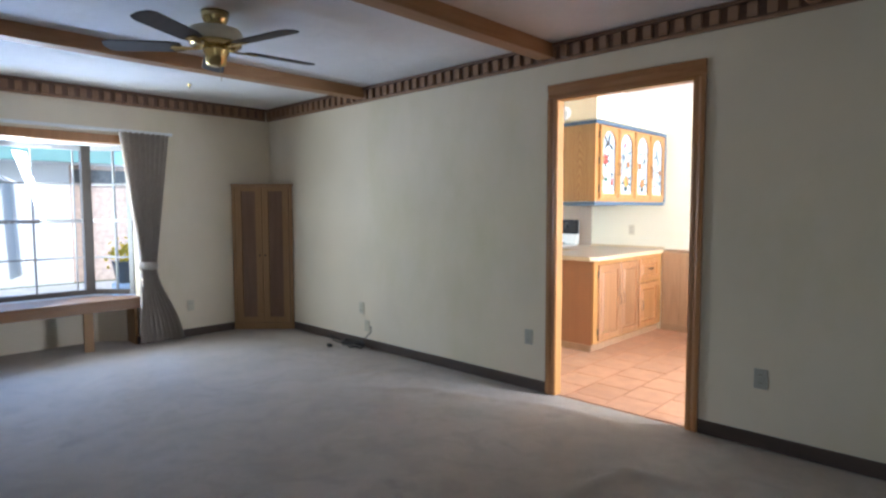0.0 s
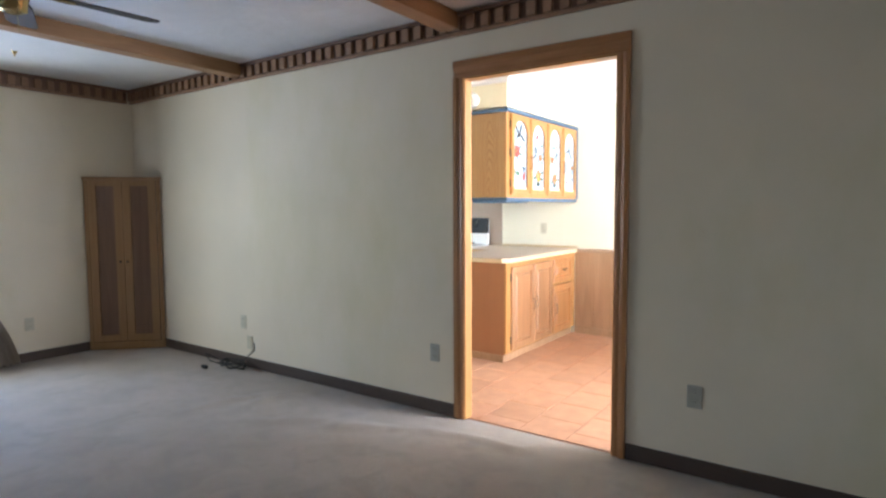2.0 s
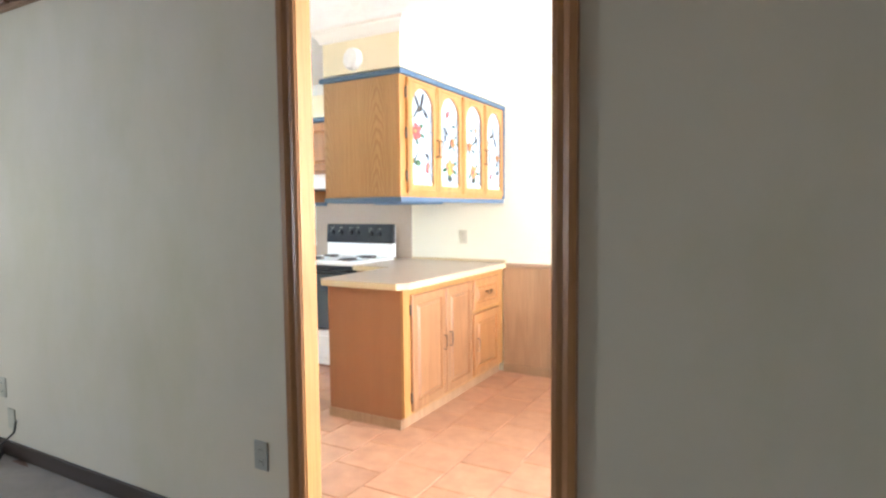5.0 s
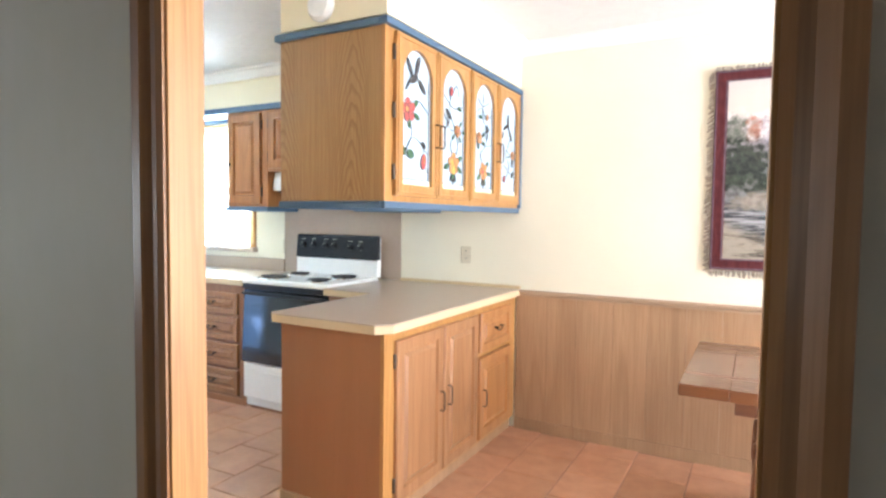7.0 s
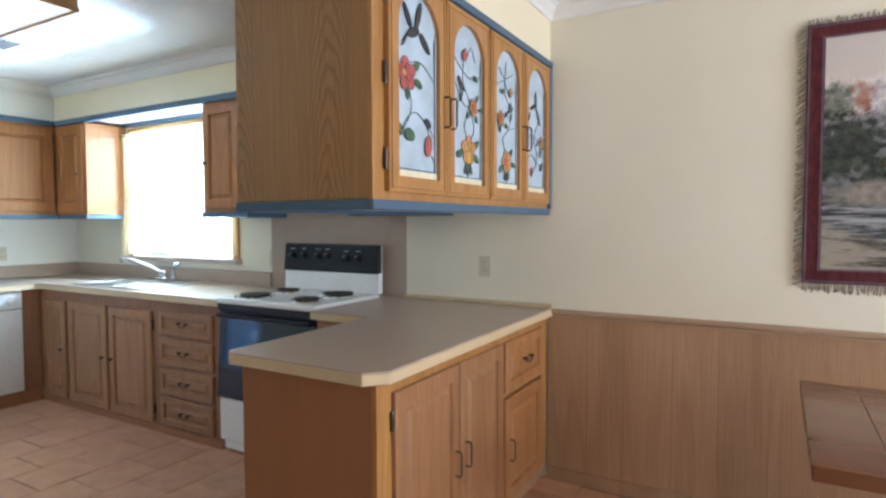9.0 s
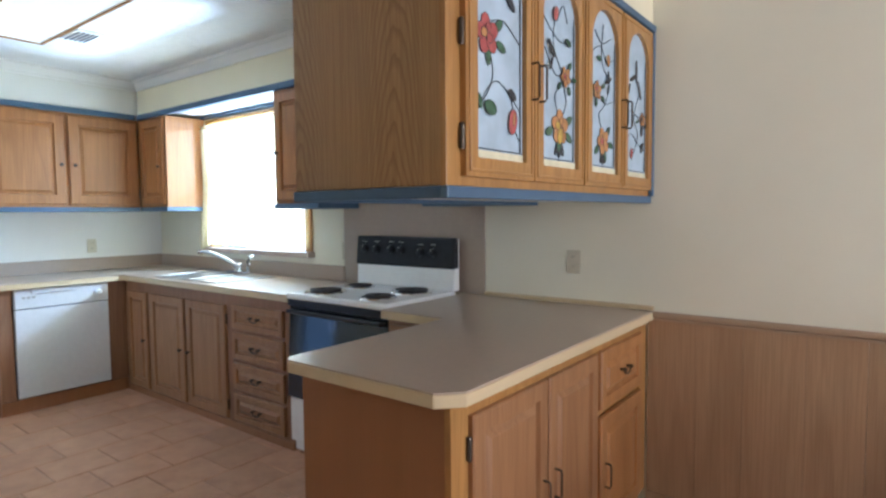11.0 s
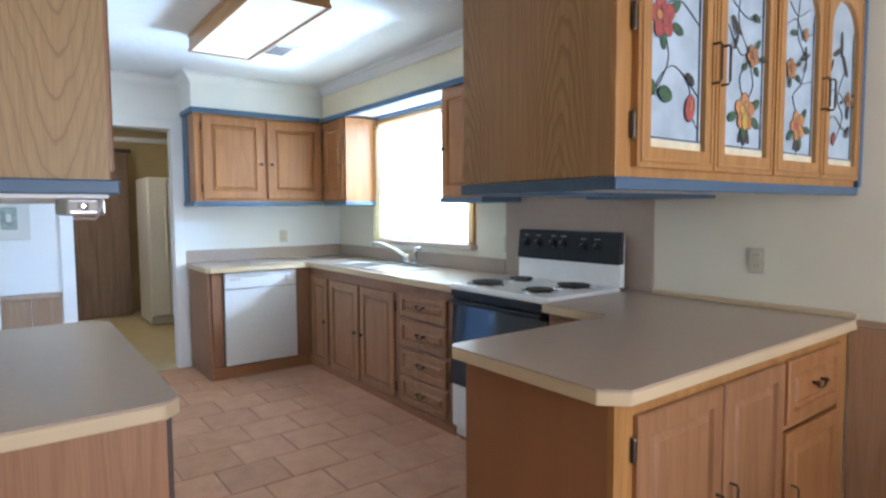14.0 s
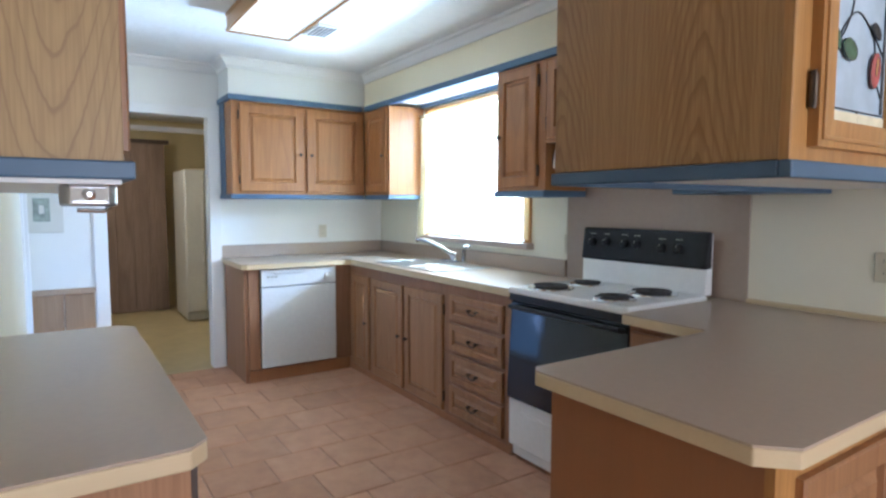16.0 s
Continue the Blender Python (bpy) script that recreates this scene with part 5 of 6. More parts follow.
part("spout", tube([(-7.44, 6.71, CT + 0.03), (-7.45, 6.70, CT + 0.075), (-7.52, 6.66, CT + 0.12), (-7.62, 6.60, CT + 0.165), (-7.68, 6.565, CT + 0.18), (-7.71, 6.55, CT + 0.17)], 0.016, 12), CHROME, f, smooth=True)
part("lever", lathe([(0.025, 0), (0.025, 0.05), (0.018, 0.06)], (-7.42, 6.71, CT + 0.03), 16), CHROME, f, smooth=True)
part("handle", tube([(-7.30, 6.71, CT + 0.02), (-7.30, 6.71, CT + 0.11), (-7.26, 6.70, CT + 0.14), (-7.22, 6.69, CT + 0.145)], 0.017, 12), CHROME, f, smooth=True)

r = thing("range", (-5.82, 6.5, 0), "white electric range with black oven glass and backguard", "stove")
RX0, RX1 = -6.175, -5.407
part("body", box(RX0, RX1, 6.235, 6.80, 0.02, 0.895, 0.004), ENAMEL, r)
door = part("oven_door", prism([(6.182, 0.345), (6.234, 0.345), (6.234, 0.855), (6.212, 0.855)], RX0 + 0.004, RX1 - 0.004, 0.006, "x"), BLACK_GLASS, r, "black glass oven door")
part("door_handle", tube([(RX0 + 0.03, 6.21, 0.825), (RX0 + 0.03, 6.178, 0.832), (RX1 - 0.03, 6.178, 0.832), (RX1 - 0.03, 6.21, 0.825)], 0.012, 10), BLACK, door)
part("trim_band", box(RX0, RX1, 6.20, 6.234, 0.858, 0.895, 0.004), BLACK, r)
dr = part("drawer", box(RX0 + 0.004, RX1 - 0.004, 6.20, 6.234, 0.085, 0.338, 0.008), ENAMEL, r, "white storage drawer")
part("drawer_grip", box(RX0 + 0.10, RX1 - 0.10, 6.193, 6.203, 0.262, 0.285, 0.004), ENAMEL, dr)
part("kick", box(RX0 + 0.03, RX1 - 0.03, 6.24, 6.30, 0.0, 0.085), BASE_OAK, r)
top = part("cooktop", box(RX0 - 0.003, RX1 + 0.003, 6.192, 6.76, 0.896, 0.932, 0.01), ENAMEL, r)
bg = part("backguard", prism([(6.745, 0.93), (6.80, 0.93), (6.80, 1.225), (6.772, 1.225), (6.755, 1.06)], RX0, RX1, 0.008, "x"), ENAMEL, r)
cp = part("control_panel", prism([(6.738, 1.055), (6.79, 1.055), (6.79, 1.232), (6.756, 1.232)], RX0 - 0.004, RX1 + 0.004, 0.012, "x"), BLACK, r, "black control panel")
for x in (-6.10, -6.00, -5.88, -5.80, -5.65, -5.555):
    q = 1.165 if x > -5.75 or x < -6.1 else 1.175
    kn = part("knob", lathe([(0.024, 0), (0.022, -0.018), (0.014, -0.022)], (x, 6.746, q - 0.02), 18, "y"), BLACK, cp)
    part("pointer", box(x - 0.0015, x + 0.0015, 6.7215, 6.7245, q - 0.012, q - 0.002), GREY_PLATE, kn)
    part("dial_mark", box(x - 0.02, x + 0.02, 6.7478, 6.7488, q + 0.022, q + 0.026), GREY_PLATE, cp)


def burner(x, y, R):
    b_ = part("burner", lathe([(R + 0.022, 0.932), (R + 0.02, 0.938), (R, 0.934), (R * 0.5, 0.933)], (x, y, 0), 32), CHROME, top, "burner with a chrome drip pan")
    pts = []
    for i in range(90):
        a = i / 90 * 2 * math.pi * 3.6
        rr = 0.018 + (R - 0.022) * i / 90
        pts.append((x + rr * math.cos(a), y + rr * math.sin(a), 0.944))
    part("coil", tube(pts, 0.0065, 6), COIL, b_)


burner(-6.00, 6.33, 0.098)
burner(-5.59, 6.33, 0.075)
burner(-6.00, 6.60, 0.075)
burner(-5.59, 6.60, 0.098)

# ---- wall cabinets ----
WZ, WT = 1.44, 2.165
UF = XK + 0.345


def wall_box(name, loc, x0, x1, y0, y1, label, z0=WZ):
    c = thing(name, loc, label, "cabinet")
    part("body", box(x0, x1, y0, y1, z0, WT, 0.002), UPPER_OAK, c)
    return c


c = wall_box("wall_cabinet", (XK + 0.17, 5.93, WZ), XK + 0.002, UF, 5.372, 6.50, "golden oak wall cabinet with two doors and blue trim")
trim_strip(c, XK + 0.002, UF + 0.024, 5.347, 6.47, WT - 0.004, WT + 0.038)
trim_strip(c, XK + 0.002, UF + 0.014, 5.352, 6.49, 1.405, WZ)
trim_strip(c, XK + 0.002, XK + 0.15, 5.363, 5.3715, WZ, WT - 0.004)
hang_door(c, (UF, 5.43, 1.462), E1, OUT_E, 0.515, 0.68, UPPER_OAK, "knob", 1, 0.30, 0.07)
hang_door(c, (UF, 5.968, 1.462), E1, OUT_E, 0.515, 0.68, UPPER_OAK, "knob", -1, 0.30, 0.07)
UB = YK1 - 0.335
c = wall_box("wall_cabinet", (-8.3, 6.67, WZ), UF - 0.01, -8.06, UB, 6.838, "short golden oak wall cabinet beside the window")
hang_door(c, (UF + 0.045, UB, 1.462), N1, OUT_S, 0.37, 0.68, UPPER_OAK, "knob", 1, 0.30, 0.06)
trim_strip(c, UF + 0.014, -8.045, UB - 0.014, 6.838, 1.405, WZ)
c = wall_box("wall_cabinet", (-6.45, 6.67, WZ), -6.665, -6.24, UB, 6.838, "golden oak wall cabinet beside the window")
hang_door(c, (-6.645, UB, 1.462), N1, OUT_S, 0.345, 0.68, UPPER_OAK, "knob", -1, 0.30, 0.06)
trim_strip(c, -6.675, -6.235, UB - 0.014, 6.838, 1.405, WZ)
c = wall_box("wall_cabinet", (-5.82, 6.67, 1.70), -6.238, -5.42, UB, 6.838, "short oak wall cabinet above the range hood", 1.70)
hang_door(c, (-6.22, UB, 1.72), N1, OUT_S, 0.39, 0.425, UPPER_OAK, "knob", 1, 0.1, 0.06)
hang_door(c, (-5.825, UB, 1.72), N1, OUT_S, 0.39, 0.425, UPPER_OAK, "knob", -1, 0.1, 0.06)
c = wall_box("wall_cabinet", (-5.18, 6.67, WZ), -5.418, -4.965, UB, 6.838, "oak wall cabinet in the corner by the glass doors")
trim_strip(c, -5.425, -4.965, UB - 0.014, 6.838, 1.405, WZ)
t = thing("soffit_trim", (-6.5, UB, 2.19), "blue painted trim along the soffit edge", "trim", kind="structure")
part("trim_front", box(UF + 0.024, -4.965, UB - 0.024, UB + 0.012, WT - 0.004, WT + 0.038, 0.004), BLUE, t)
part("trim_back", box(-8.06, -6.665, 6.80, 6.838, 2.165, 2.2, 0.004), BLUE, t)
part("curtain_board", box(-8.058, -6.668, UB + 0.1, 6.80, 2.188, 2.204), WHITE_TRIM, t)
hd = thing("range_hood", (-5.82, 6.6, 1.5), "white range hood with a black underside", "range hood")
part("canopy", prism([(6.55, 1.56), (6.55, 1.61), (6.57, 1.699), (6.838, 1.699), (6.838, 1.56)], -6.23, -5.43, 0.006, "x"), ENAMEL, hd)
part("filter", box(-6.2, -5.46, 6.565, 6.82, 1.548, 1.56), BLACK, hd)

# ---- short counter and wall cabinet behind the doorway wall ----
LX0, LX1, LY = -6.25, -4.95, 4.452
c = thing("side_cabinet", (-5.6, 4.24, 0), "oak base cabinet under the short side counter", "cabinet")
part("body", box(LX0 + 0.03, LX1 - 0.035, YK0 + 0.002, LY - 0.035, 0.0, 0.872, 0.002), DOOR_OAK, c)
part("end_panel", box(LX1 - 0.035, LX1 - 0.02, YK0 + 0.002, LY - 0.03, 0.0, 0.872, 0.002), DOOR_OAK, c)
part("corner_post", box(LX1 - 0.036, LX1 - 0.018, LY - 0.034, LY - 0.022, 0.0, 0.872, 0.002), BASEBOARD, c)
for k in range(3):
    hang_door(c, (LX1 - 0.06 - 0.40 * k, LY - 0.035, 0.1), (-1, 0, 0), (0, 1, 0), 0.38, 0.74, DOOR_OAK, "knob", 1, 0.4)
counter_top("side_counter", [(LX0, YK0 + 0.002), (LX1, YK0 + 0.002), (LX1, LY - 0.035), (LX1 - 0.035, LY), (LX0 + 0.05, LY), (LX0, LY - 0.05)], "short speckled taupe laminate side counter with pale edge")
c = thing("side_wall_cabinet", (-5.7, 4.2, 1.44), "weathered oak wall cabinet with blue trim", "cabinet")
part("body", box(-6.25, -5.105, YK0 + 0.002, 4.338, 1.435, 2.20, 0.002), OAK, c)
part("end_panel", box(-5.105, -5.09, YK0 + 0.002, 4.34, 1.435, 2.20, 0.002), OAK_PALE, c, "weathered oak plywood end with bold grain")
trim_strip(c, -6.26, -5.078, YK0 + 0.002, 4.358, 1.402, 1.436)
part("underside", box(-6.24, -5.095, YK0 + 0.01, 4.335, 1.393, 1.402), WHITE_PLASTIC, c)
for k in range(3):
    hang_door(c, (-5.15 - 0.36 * k, 4.338, 1.46), (-1, 0, 0), (0, 1, 0), 0.34, 0.68, DOOR_OAK, "knob", 1, 0.3, hinges=False)
structure("soffit_side", box(-6.25, -5.095, YK0, 4.345, 2.201, CK), SOFFIT_PAINT, "cream boxed soffit above the side cabinet", "soffit")
o = thing("can_opener", (-5.16, 4.29, 1.34), "brushed steel can opener hung under the cabinet", "can opener")
part("case", prism([(-5.26, 4.235), (-5.125, 4.235), (-5.105, 4.25), (-5.105, 4.315), (-5.125, 4.33), (-5.26, 4.33)], 1.352, 1.393, 0.006), STEEL, o)
part("front_plate", box(-5.1055, -5.101, 4.252, 4.313, 1.362, 1.386, 0.001), GREY_PLATE, o)
part("lever", tube([(-5.12, 4.315, 1.352), (-5.105, 4.305, 1.343), (-5.105, 4.262, 1.345)], 0.004, 8), CHROME, o)
part("cutter", lathe([(0.011, 0), (0.011, 0.006), (0.004, 0.009)], (-5.101, 4.282, 1.374), 14, "x"), CHROME, o)

# ---- ceiling lamp and vent ----
c = thing("ceiling_light", (-6.84, 5.31, CK), "fluorescent ceiling light in an oak frame", "ceiling light")
LA = (-7.47, -6.22, 5.10, 5.49)
bm = bmesh.new()
for x0, x1, y0, y1 in ((LA[0], LA[1], LA[2], LA[2] + 0.013), (LA[0], LA[1], LA[3] - 0.013, LA[3]), (LA[0], LA[0] + 0.013, LA[2] + 0.013, LA[3] - 0.013), (LA[1] - 0.013, LA[1], LA[2] + 0.013, LA[3] - 0.013)):
    add_box(bm, x0, x1, y0, y1, 2.372, 2.392, 0.003)
    add_box(bm, x0, x1, y0, y1, CK - 0.022, CK - 0.001, 0.003)
part("frame", bm, OAK_X, c)
part("tray", box(LA[0] + 0.006, LA[1] - 0.006, LA[2] + 0.006, LA[3] - 0.006, 2.392, CK - 0.022), OAK_X, c)
part("diffuser", box(LA[0] + 0.013, LA[1] - 0.013, LA[2] + 0.013, LA[3] - 0.013, 2.380, 2.3915, 0.002), DIFFUSER, c)
v = thing("ceiling_vent", (-7.5, 5.70, CK), "small white ceiling vent with slats", "vent")
part("frame", box(-7.62, -7.34, 5.63, 5.79, CK - 0.008, CK - 0.001, 0.002), WHITE_TRIM, v)
for k in range(5):
    part("slat", box(-7.59, -7.37, 5.648 + 0.026 * k, 5.658 + 0.026 * k, CK - 0.014, CK - 0.008, 0.001), MUNTIN, v)

# ---- sheer curtain over the sink ----
def sheet(x0, x1, top, bottom, y, folds, depth, mat, name, parent, label=""):
    bm = bmesh.new()
    nx, nz = 90, 26
    g_ = []
    for j in range(nz + 1):
        row = []
        for i in range(nx + 1):
            u, v_ = i / nx, j / nz
            xx = x0(v_) + (x1(v_) - x0(v_)) * u
            yy = y + depth * (0.45 + 0.55 * v_) * math.sin(u * folds * 2 * math.pi + 0.6 * math.sin(9 * u)) + 0.01 * math.sin(3 * v_ + 5 * u)
            row.append(bm.verts.new((xx, yy, top + (bottom(u) - top) * v_ + 0.006 * math.sin(u * folds * 2 * math.pi) * (1 - v_))))
        g_.append(row)
    for j in range(nz):
        for i in range(nx):
            bm.faces.new((g_[j][i], g_[j][i + 1], g_[j + 1][i + 1], g_[j + 1][i]))
    return part(name, bm, mat, parent, label, True)


c = thing("kitchen_curtain", (-7.37, 6.75, 1.1), "thin cream curtain drawn across the kitchen window", "curtain")
sheet(lambda v_: -8.07 - 0.03 * v_, lambda v_: -6.70, 2.10, lambda u: 1.13 - 0.10 * max(0, 1 - u * 9), 6.785, 13, 0.022, SHEER, "cloth", c)
part("rod", tube([(-8.06, 6.785, 2.08), (-6.68, 6.785, 2.08)], 0.006, 8), BRASS, c)

# ---- outlets ----
def outlet(pos, u, out, mat, label, h=0.115, w=0.072, slots=True):
    o_ = Vector(pos)
    c_ = thing("outlet", pos, label, "outlet", "wall outlets")
    bm_ = box(-w / 2, w / 2, 0.0, 0.007, -h / 2, h / 2, 0.003)
    part("plate", turned(bm_, o_, u, out), mat, c_)
    if slots:
        for s_ in (-0.024, 0.024):
            soc = part("socket", turned(box(-0.016, 0.016, 0.0065, 0.009, s_ - 0.014, s_ + 0.014, 0.002), o_, u, out), mat, c_)
            for dx in (-0.006, 0.006):
                part("slot", turned(box(dx - 0.0012, dx + 0.0012, 0.0088, 0.0094, s_ - 0.004, s_ + 0.006), o_, u, out), BLACK, soc)
    return c_


A = "almond duplex outlet on the cream wall"
outlet((-4.165, YD, 0.40), N1, OUT_S, GREY_PLATE, "greyish duplex outlet above the baseboard")
outlet((-2.565, YD, 0.40), N1, OUT_S, GREY_PLATE, "greyish duplex outlet above the baseboard")
outlet((-6.19, YD, 0.385), N1, OUT_S, ALMOND, "almond duplex outlet above the baseboard")
outlet((-6.11, YD, 0.215), N1, OUT_S, ALMOND, "almond cable plate low on the wall", slots=False)
outlet((XW, 3.0, 0.335), (0, 1, 0), OUT_E, ALMOND, "almond duplex outlet below the window wall")
outlet((-4.735, YK1, 1.122), N1, OUT_S, ALMOND, A)
outlet((-6.37, YK1, 1.122), N1, OUT_S, ALMOND, A)
outlet((XK, 6.24, 1.12), E1, OUT_E, ALMOND, A)

# ---- tapestry ----
t = thing("tapestry", (-2.4, YK1 - 0.03, 1.08), "woven landscape tapestry with maroon border and grey fringe", "tapestry")
TX0, TX1, TZ0, TZ1 = -3.225, -1.60, 1.105, 2.185
bm = bmesh.new()
part("picture", box(TX0 + 0.065, TX1 - 0.065, YK1 - 0.022, YK1 - 0.012, TZ0 + 0.06, TZ1 - 0.06), TAPESTRY, t, "woven stream, hills and autumn trees")
for x0, x1, z0, z1 in ((TX0, TX1, TZ0, TZ0 + 0.06), (TX0, TX1, TZ1 - 0.06, TZ1), (TX0, TX0 + 0.065, TZ0 + 0.06, TZ1 - 0.06), (TX1 - 0.065, TX1, TZ0 + 0.06, TZ1 - 0.06)):
    part("border", box(x0, x1, YK1 - 0.025, YK1 - 0.010, z0, z1, 0.003), BORDER, t, "maroon woven border")
STRIPE = cloth("violet_grey_stripe", (0.11, 0.075, 0.10), (0.16, 0.12, 0.14), 0, 0.02)
for d in (0.004, 0.054):
    for x0, x1, z0, z1 in ((TX0 + d, TX1 - d, TZ0 + d, TZ0 + d + 0.008), (TX0 + d, TX1 - d, TZ1 - d - 0.008, TZ1 - d), (TX0 + d, TX0 + d + 0.008, TZ0 + d + 0.008, TZ1 - d - 0.008), (TX1 - d - 0.008, TX1 - d, TZ0 + d + 0.008, TZ1 - d - 0.008)):
        part("border_stripe", box(x0, x1, YK1 - 0.0275, YK1 - 0.024, z0, z1), STRIPE, t, "violet-grey woven stripe")
rnd = random.Random(3)
for nm, side in (("fringe", 0), ("fringe", 1), ("fringe", 2), ("fringe", 3)):
    bm = bmesh.new()
    L = (TX1 - TX0) if side < 2 else (TZ1 - TZ0)
    s_ = 0.0
    while s_ < L:
        a0, ln, lean = s_, rnd.uniform(0.028, 0.045), rnd.uniform(-0.012, 0.012)
        if side == 0:
            pts = [(TX0 + a0, TZ0), (TX0 + a0 + 0.008, TZ0), (TX0 + a0 + 0.006 + lean, TZ0 - ln), (TX0 + a0 + lean, TZ0 - ln)]
        elif side == 1:
            pts = [(TX0 + a0, TZ1), (TX0 + a0 + 0.008, TZ1), (TX0 + a0 + 0.006 + lean, TZ1 + ln * 0.6), (TX0 + a0 + lean, TZ1 + ln * 0.6)]
        else:
            e, sg = (TX0, -1) if side == 2 else (TX1, 1)
            pts = [(e, TZ0 + a0), (e, TZ0 + a0 + 0.008), (e + sg * ln * 0.8, TZ0 + a0 - 0.01 + lean), (e + sg * ln * 0.8, TZ0 + a0 - 0.018 + lean)]
        y_ = YK1 - 0.016 + rnd.uniform(-0.012, 0.006)
        q = [bm.verts.new((a, y_ + k * 0.003, z)) for k, (a, z) in enumerate(pts)]
        bm.faces.new(q)
        s_ += 0.0085
    ob = part(nm, bm, FRINGE, t, "grey tasselled fringe")

# ---- dining table ----
t = thing("dining_table", (-2.3, 6.05, 0), "dark-stained wooden trestle table with turned legs", "table")
QX0, QX1, QY0, QY1 = -3.235, -1.55, 5.605, 6.495
part("breadboard_end", box(QX0, QX0 + 0.175, QY0, QY1, 0.715, 0.76, 0.005), TABLE_WOOD, t)
for k in range(4):
    y0 = QY0 + 0.2225 * k
    part("plank", box(QX0 + 0.1758, QX1 - 0.1758, y0, y0 + 0.2224, 0.7155, 0.7595, 0.001), TABLE_WOOD, t)
part("breadboard_end", box(QX1 - 0.175, QX1, QY0, QY1, 0.715, 0.76, 0.005), TABLE_WOOD, t)
part("apron", box(QX0 + 0.19, QX1 - 0.19, QY0 + 0.05, QY1 - 0.05, 0.655, 0.715, 0.006), TABLE_DARK, t)
leg = [(0.05, 0.655), (0.05, 0.64), (0.034, 0.63), (0.046, 0.615), (0.05, 0.575), (0.045, 0.545), (0.034, 0.535), (0.046, 0.522), (0.046, 0.512), (0.034, 0.50), (0.047, 0.40), (0.05, 0.30), (0.042, 0.20), (0.034, 0.16), (0.046, 0.12), (0.046, 0.06)]
for x in (QX0 + 0.30, QX1 - 0.30):
    for y in (QY0 + 0.16, QY1 - 0.16):
        part("leg", lathe(leg[::-1], (x, y, 0), 20), TABLE_DARK, t, "turned dark leg", True)
    part("foot", prism([(QY0 + 0.04, 0), (QY1 - 0.04, 0), (QY1 - 0.04, 0.03), (QY1 - 0.14, 0.062), (QY0 + 0.14, 0.062), (QY0 + 0.04, 0.03)], x - 0.05, x + 0.05, 0.006, "x"), TABLE_DARK, t)

# ---- hall ----
d = thing("rustic_door", (-12.0, 4.85, 0), "dark rustic plank sliding door in the hall", "door")
for k in range(5):
    part("plank", box(-12.06, -12.0, 4.45 + 0.19 * k, 4.638 + 0.19 * k, 0.01, 2.12, 0.004), RUSTIC, d)
part("header", box(-12.07, -11.98, 4.4, 5.45, 2.12, 2.17, 0.004), BASEBOARD, d)
f = thing("refrigerator", (-11.3, 5.7, 0), "white side-by-side refrigerator in the hall", "refrigerator")
part("body", box(-11.75, -11.05, 5.45, 5.97, 0.02, 1.76, 0.01), APPLIANCE, f)
fd = part("freezer_door", box(-11.045, -10.99, 5.452, 5.66, 0.12, 1.76, 0.012), APPLIANCE, f)
part("handle", tube([(-10.99, 5.635, 0.7), (-10.95, 5.635, 0.72), (-10.95, 5.635, 1.38), (-10.99, 5.635, 1.4)], 0.012, 8), APPLIANCE, fd)
fd = part("fridge_door", box(-11.045, -10.99, 5.668, 5.965, 0.12, 1.76, 0.012), APPLIANCE, f)
part("handle", tube([(-10.99, 5.70, 0.7), (-10.95, 5.70, 0.72), (-10.95, 5.70, 1.38), (-10.99, 5.70, 1.4)], 0.012, 8), APPLIANCE, fd)
part("grille", box(-11.04, -11.0, 5.452, 5.965, 0.02, 0.11, 0.004), GREY_PLATE, f)
solid("hall_header", box(XK - 0.9, XK - 0.82, 4.05, 5.98, 2.02, 2.06), WHITE_TRIM, "white shelf strip across the hall", "shelf", kind="structure")
p = thing("framed_print", (XK + 0.02, 4.16, 1.155), "small framed print on a white mat", "picture frame")
part("mat", box(XK + 0.001, XK + 0.012, 4.055, 4.27, 1.155, 1.47, 0.002), PAPER, p)
part("print", box(XK + 0.012, XK + 0.017, 4.09, 4.19, 1.235, 1.40, 0.001), PRINT, p)
part("motif", box(XK + 0.017, XK + 0.019, 4.125, 4.155, 1.29, 1.35, 0.001), PAPER, p)

# ---- living room: corner cabinet ----
A0, A1 = Vector((XW + 0.003, 3.50, 0)), Vector((-7.43, YD - 0.003, 0))
U = (A1 - A0)
LW = U.length
U.normalize()
O = Vector((U.y, -U.x, 0))
c = thing("corner_cupboard", tuple((A0 + A1) / 2), "pine corner cupboard with two dark cane doors", "cupboard")
TOPZ = 1.66


def diag(bm):
    return turned(bm, A0, U, O)


part("body", prism([(A0.x, A0.y), (A1.x, A1.y), (XW + 0.003, YD - 0.003)], 0.0, TOPZ - 0.03), PINE, c)
part("top", prism([(A0.x, A0.y - 0.02), (A1.x + 0.02, A1.y), (XW + 0.003, YD - 0.003)], TOPZ - 0.029, TOPZ, 0.003), PINE, c)
part("stile", diag(box(0.0, 0.035, 0.001, 0.022, 0.0, TOPZ - 0.03, 0.003)), PINE, c)
part("stile", diag(box(LW - 0.035, LW, 0.001, 0.022, 0.0, TOPZ - 0.03, 0.003)), PINE, c)
part("base_rail", diag(box(0.035, LW - 0.035, 0.001, 0.021, 0.0, 0.075, 0.003)), PINE, c)
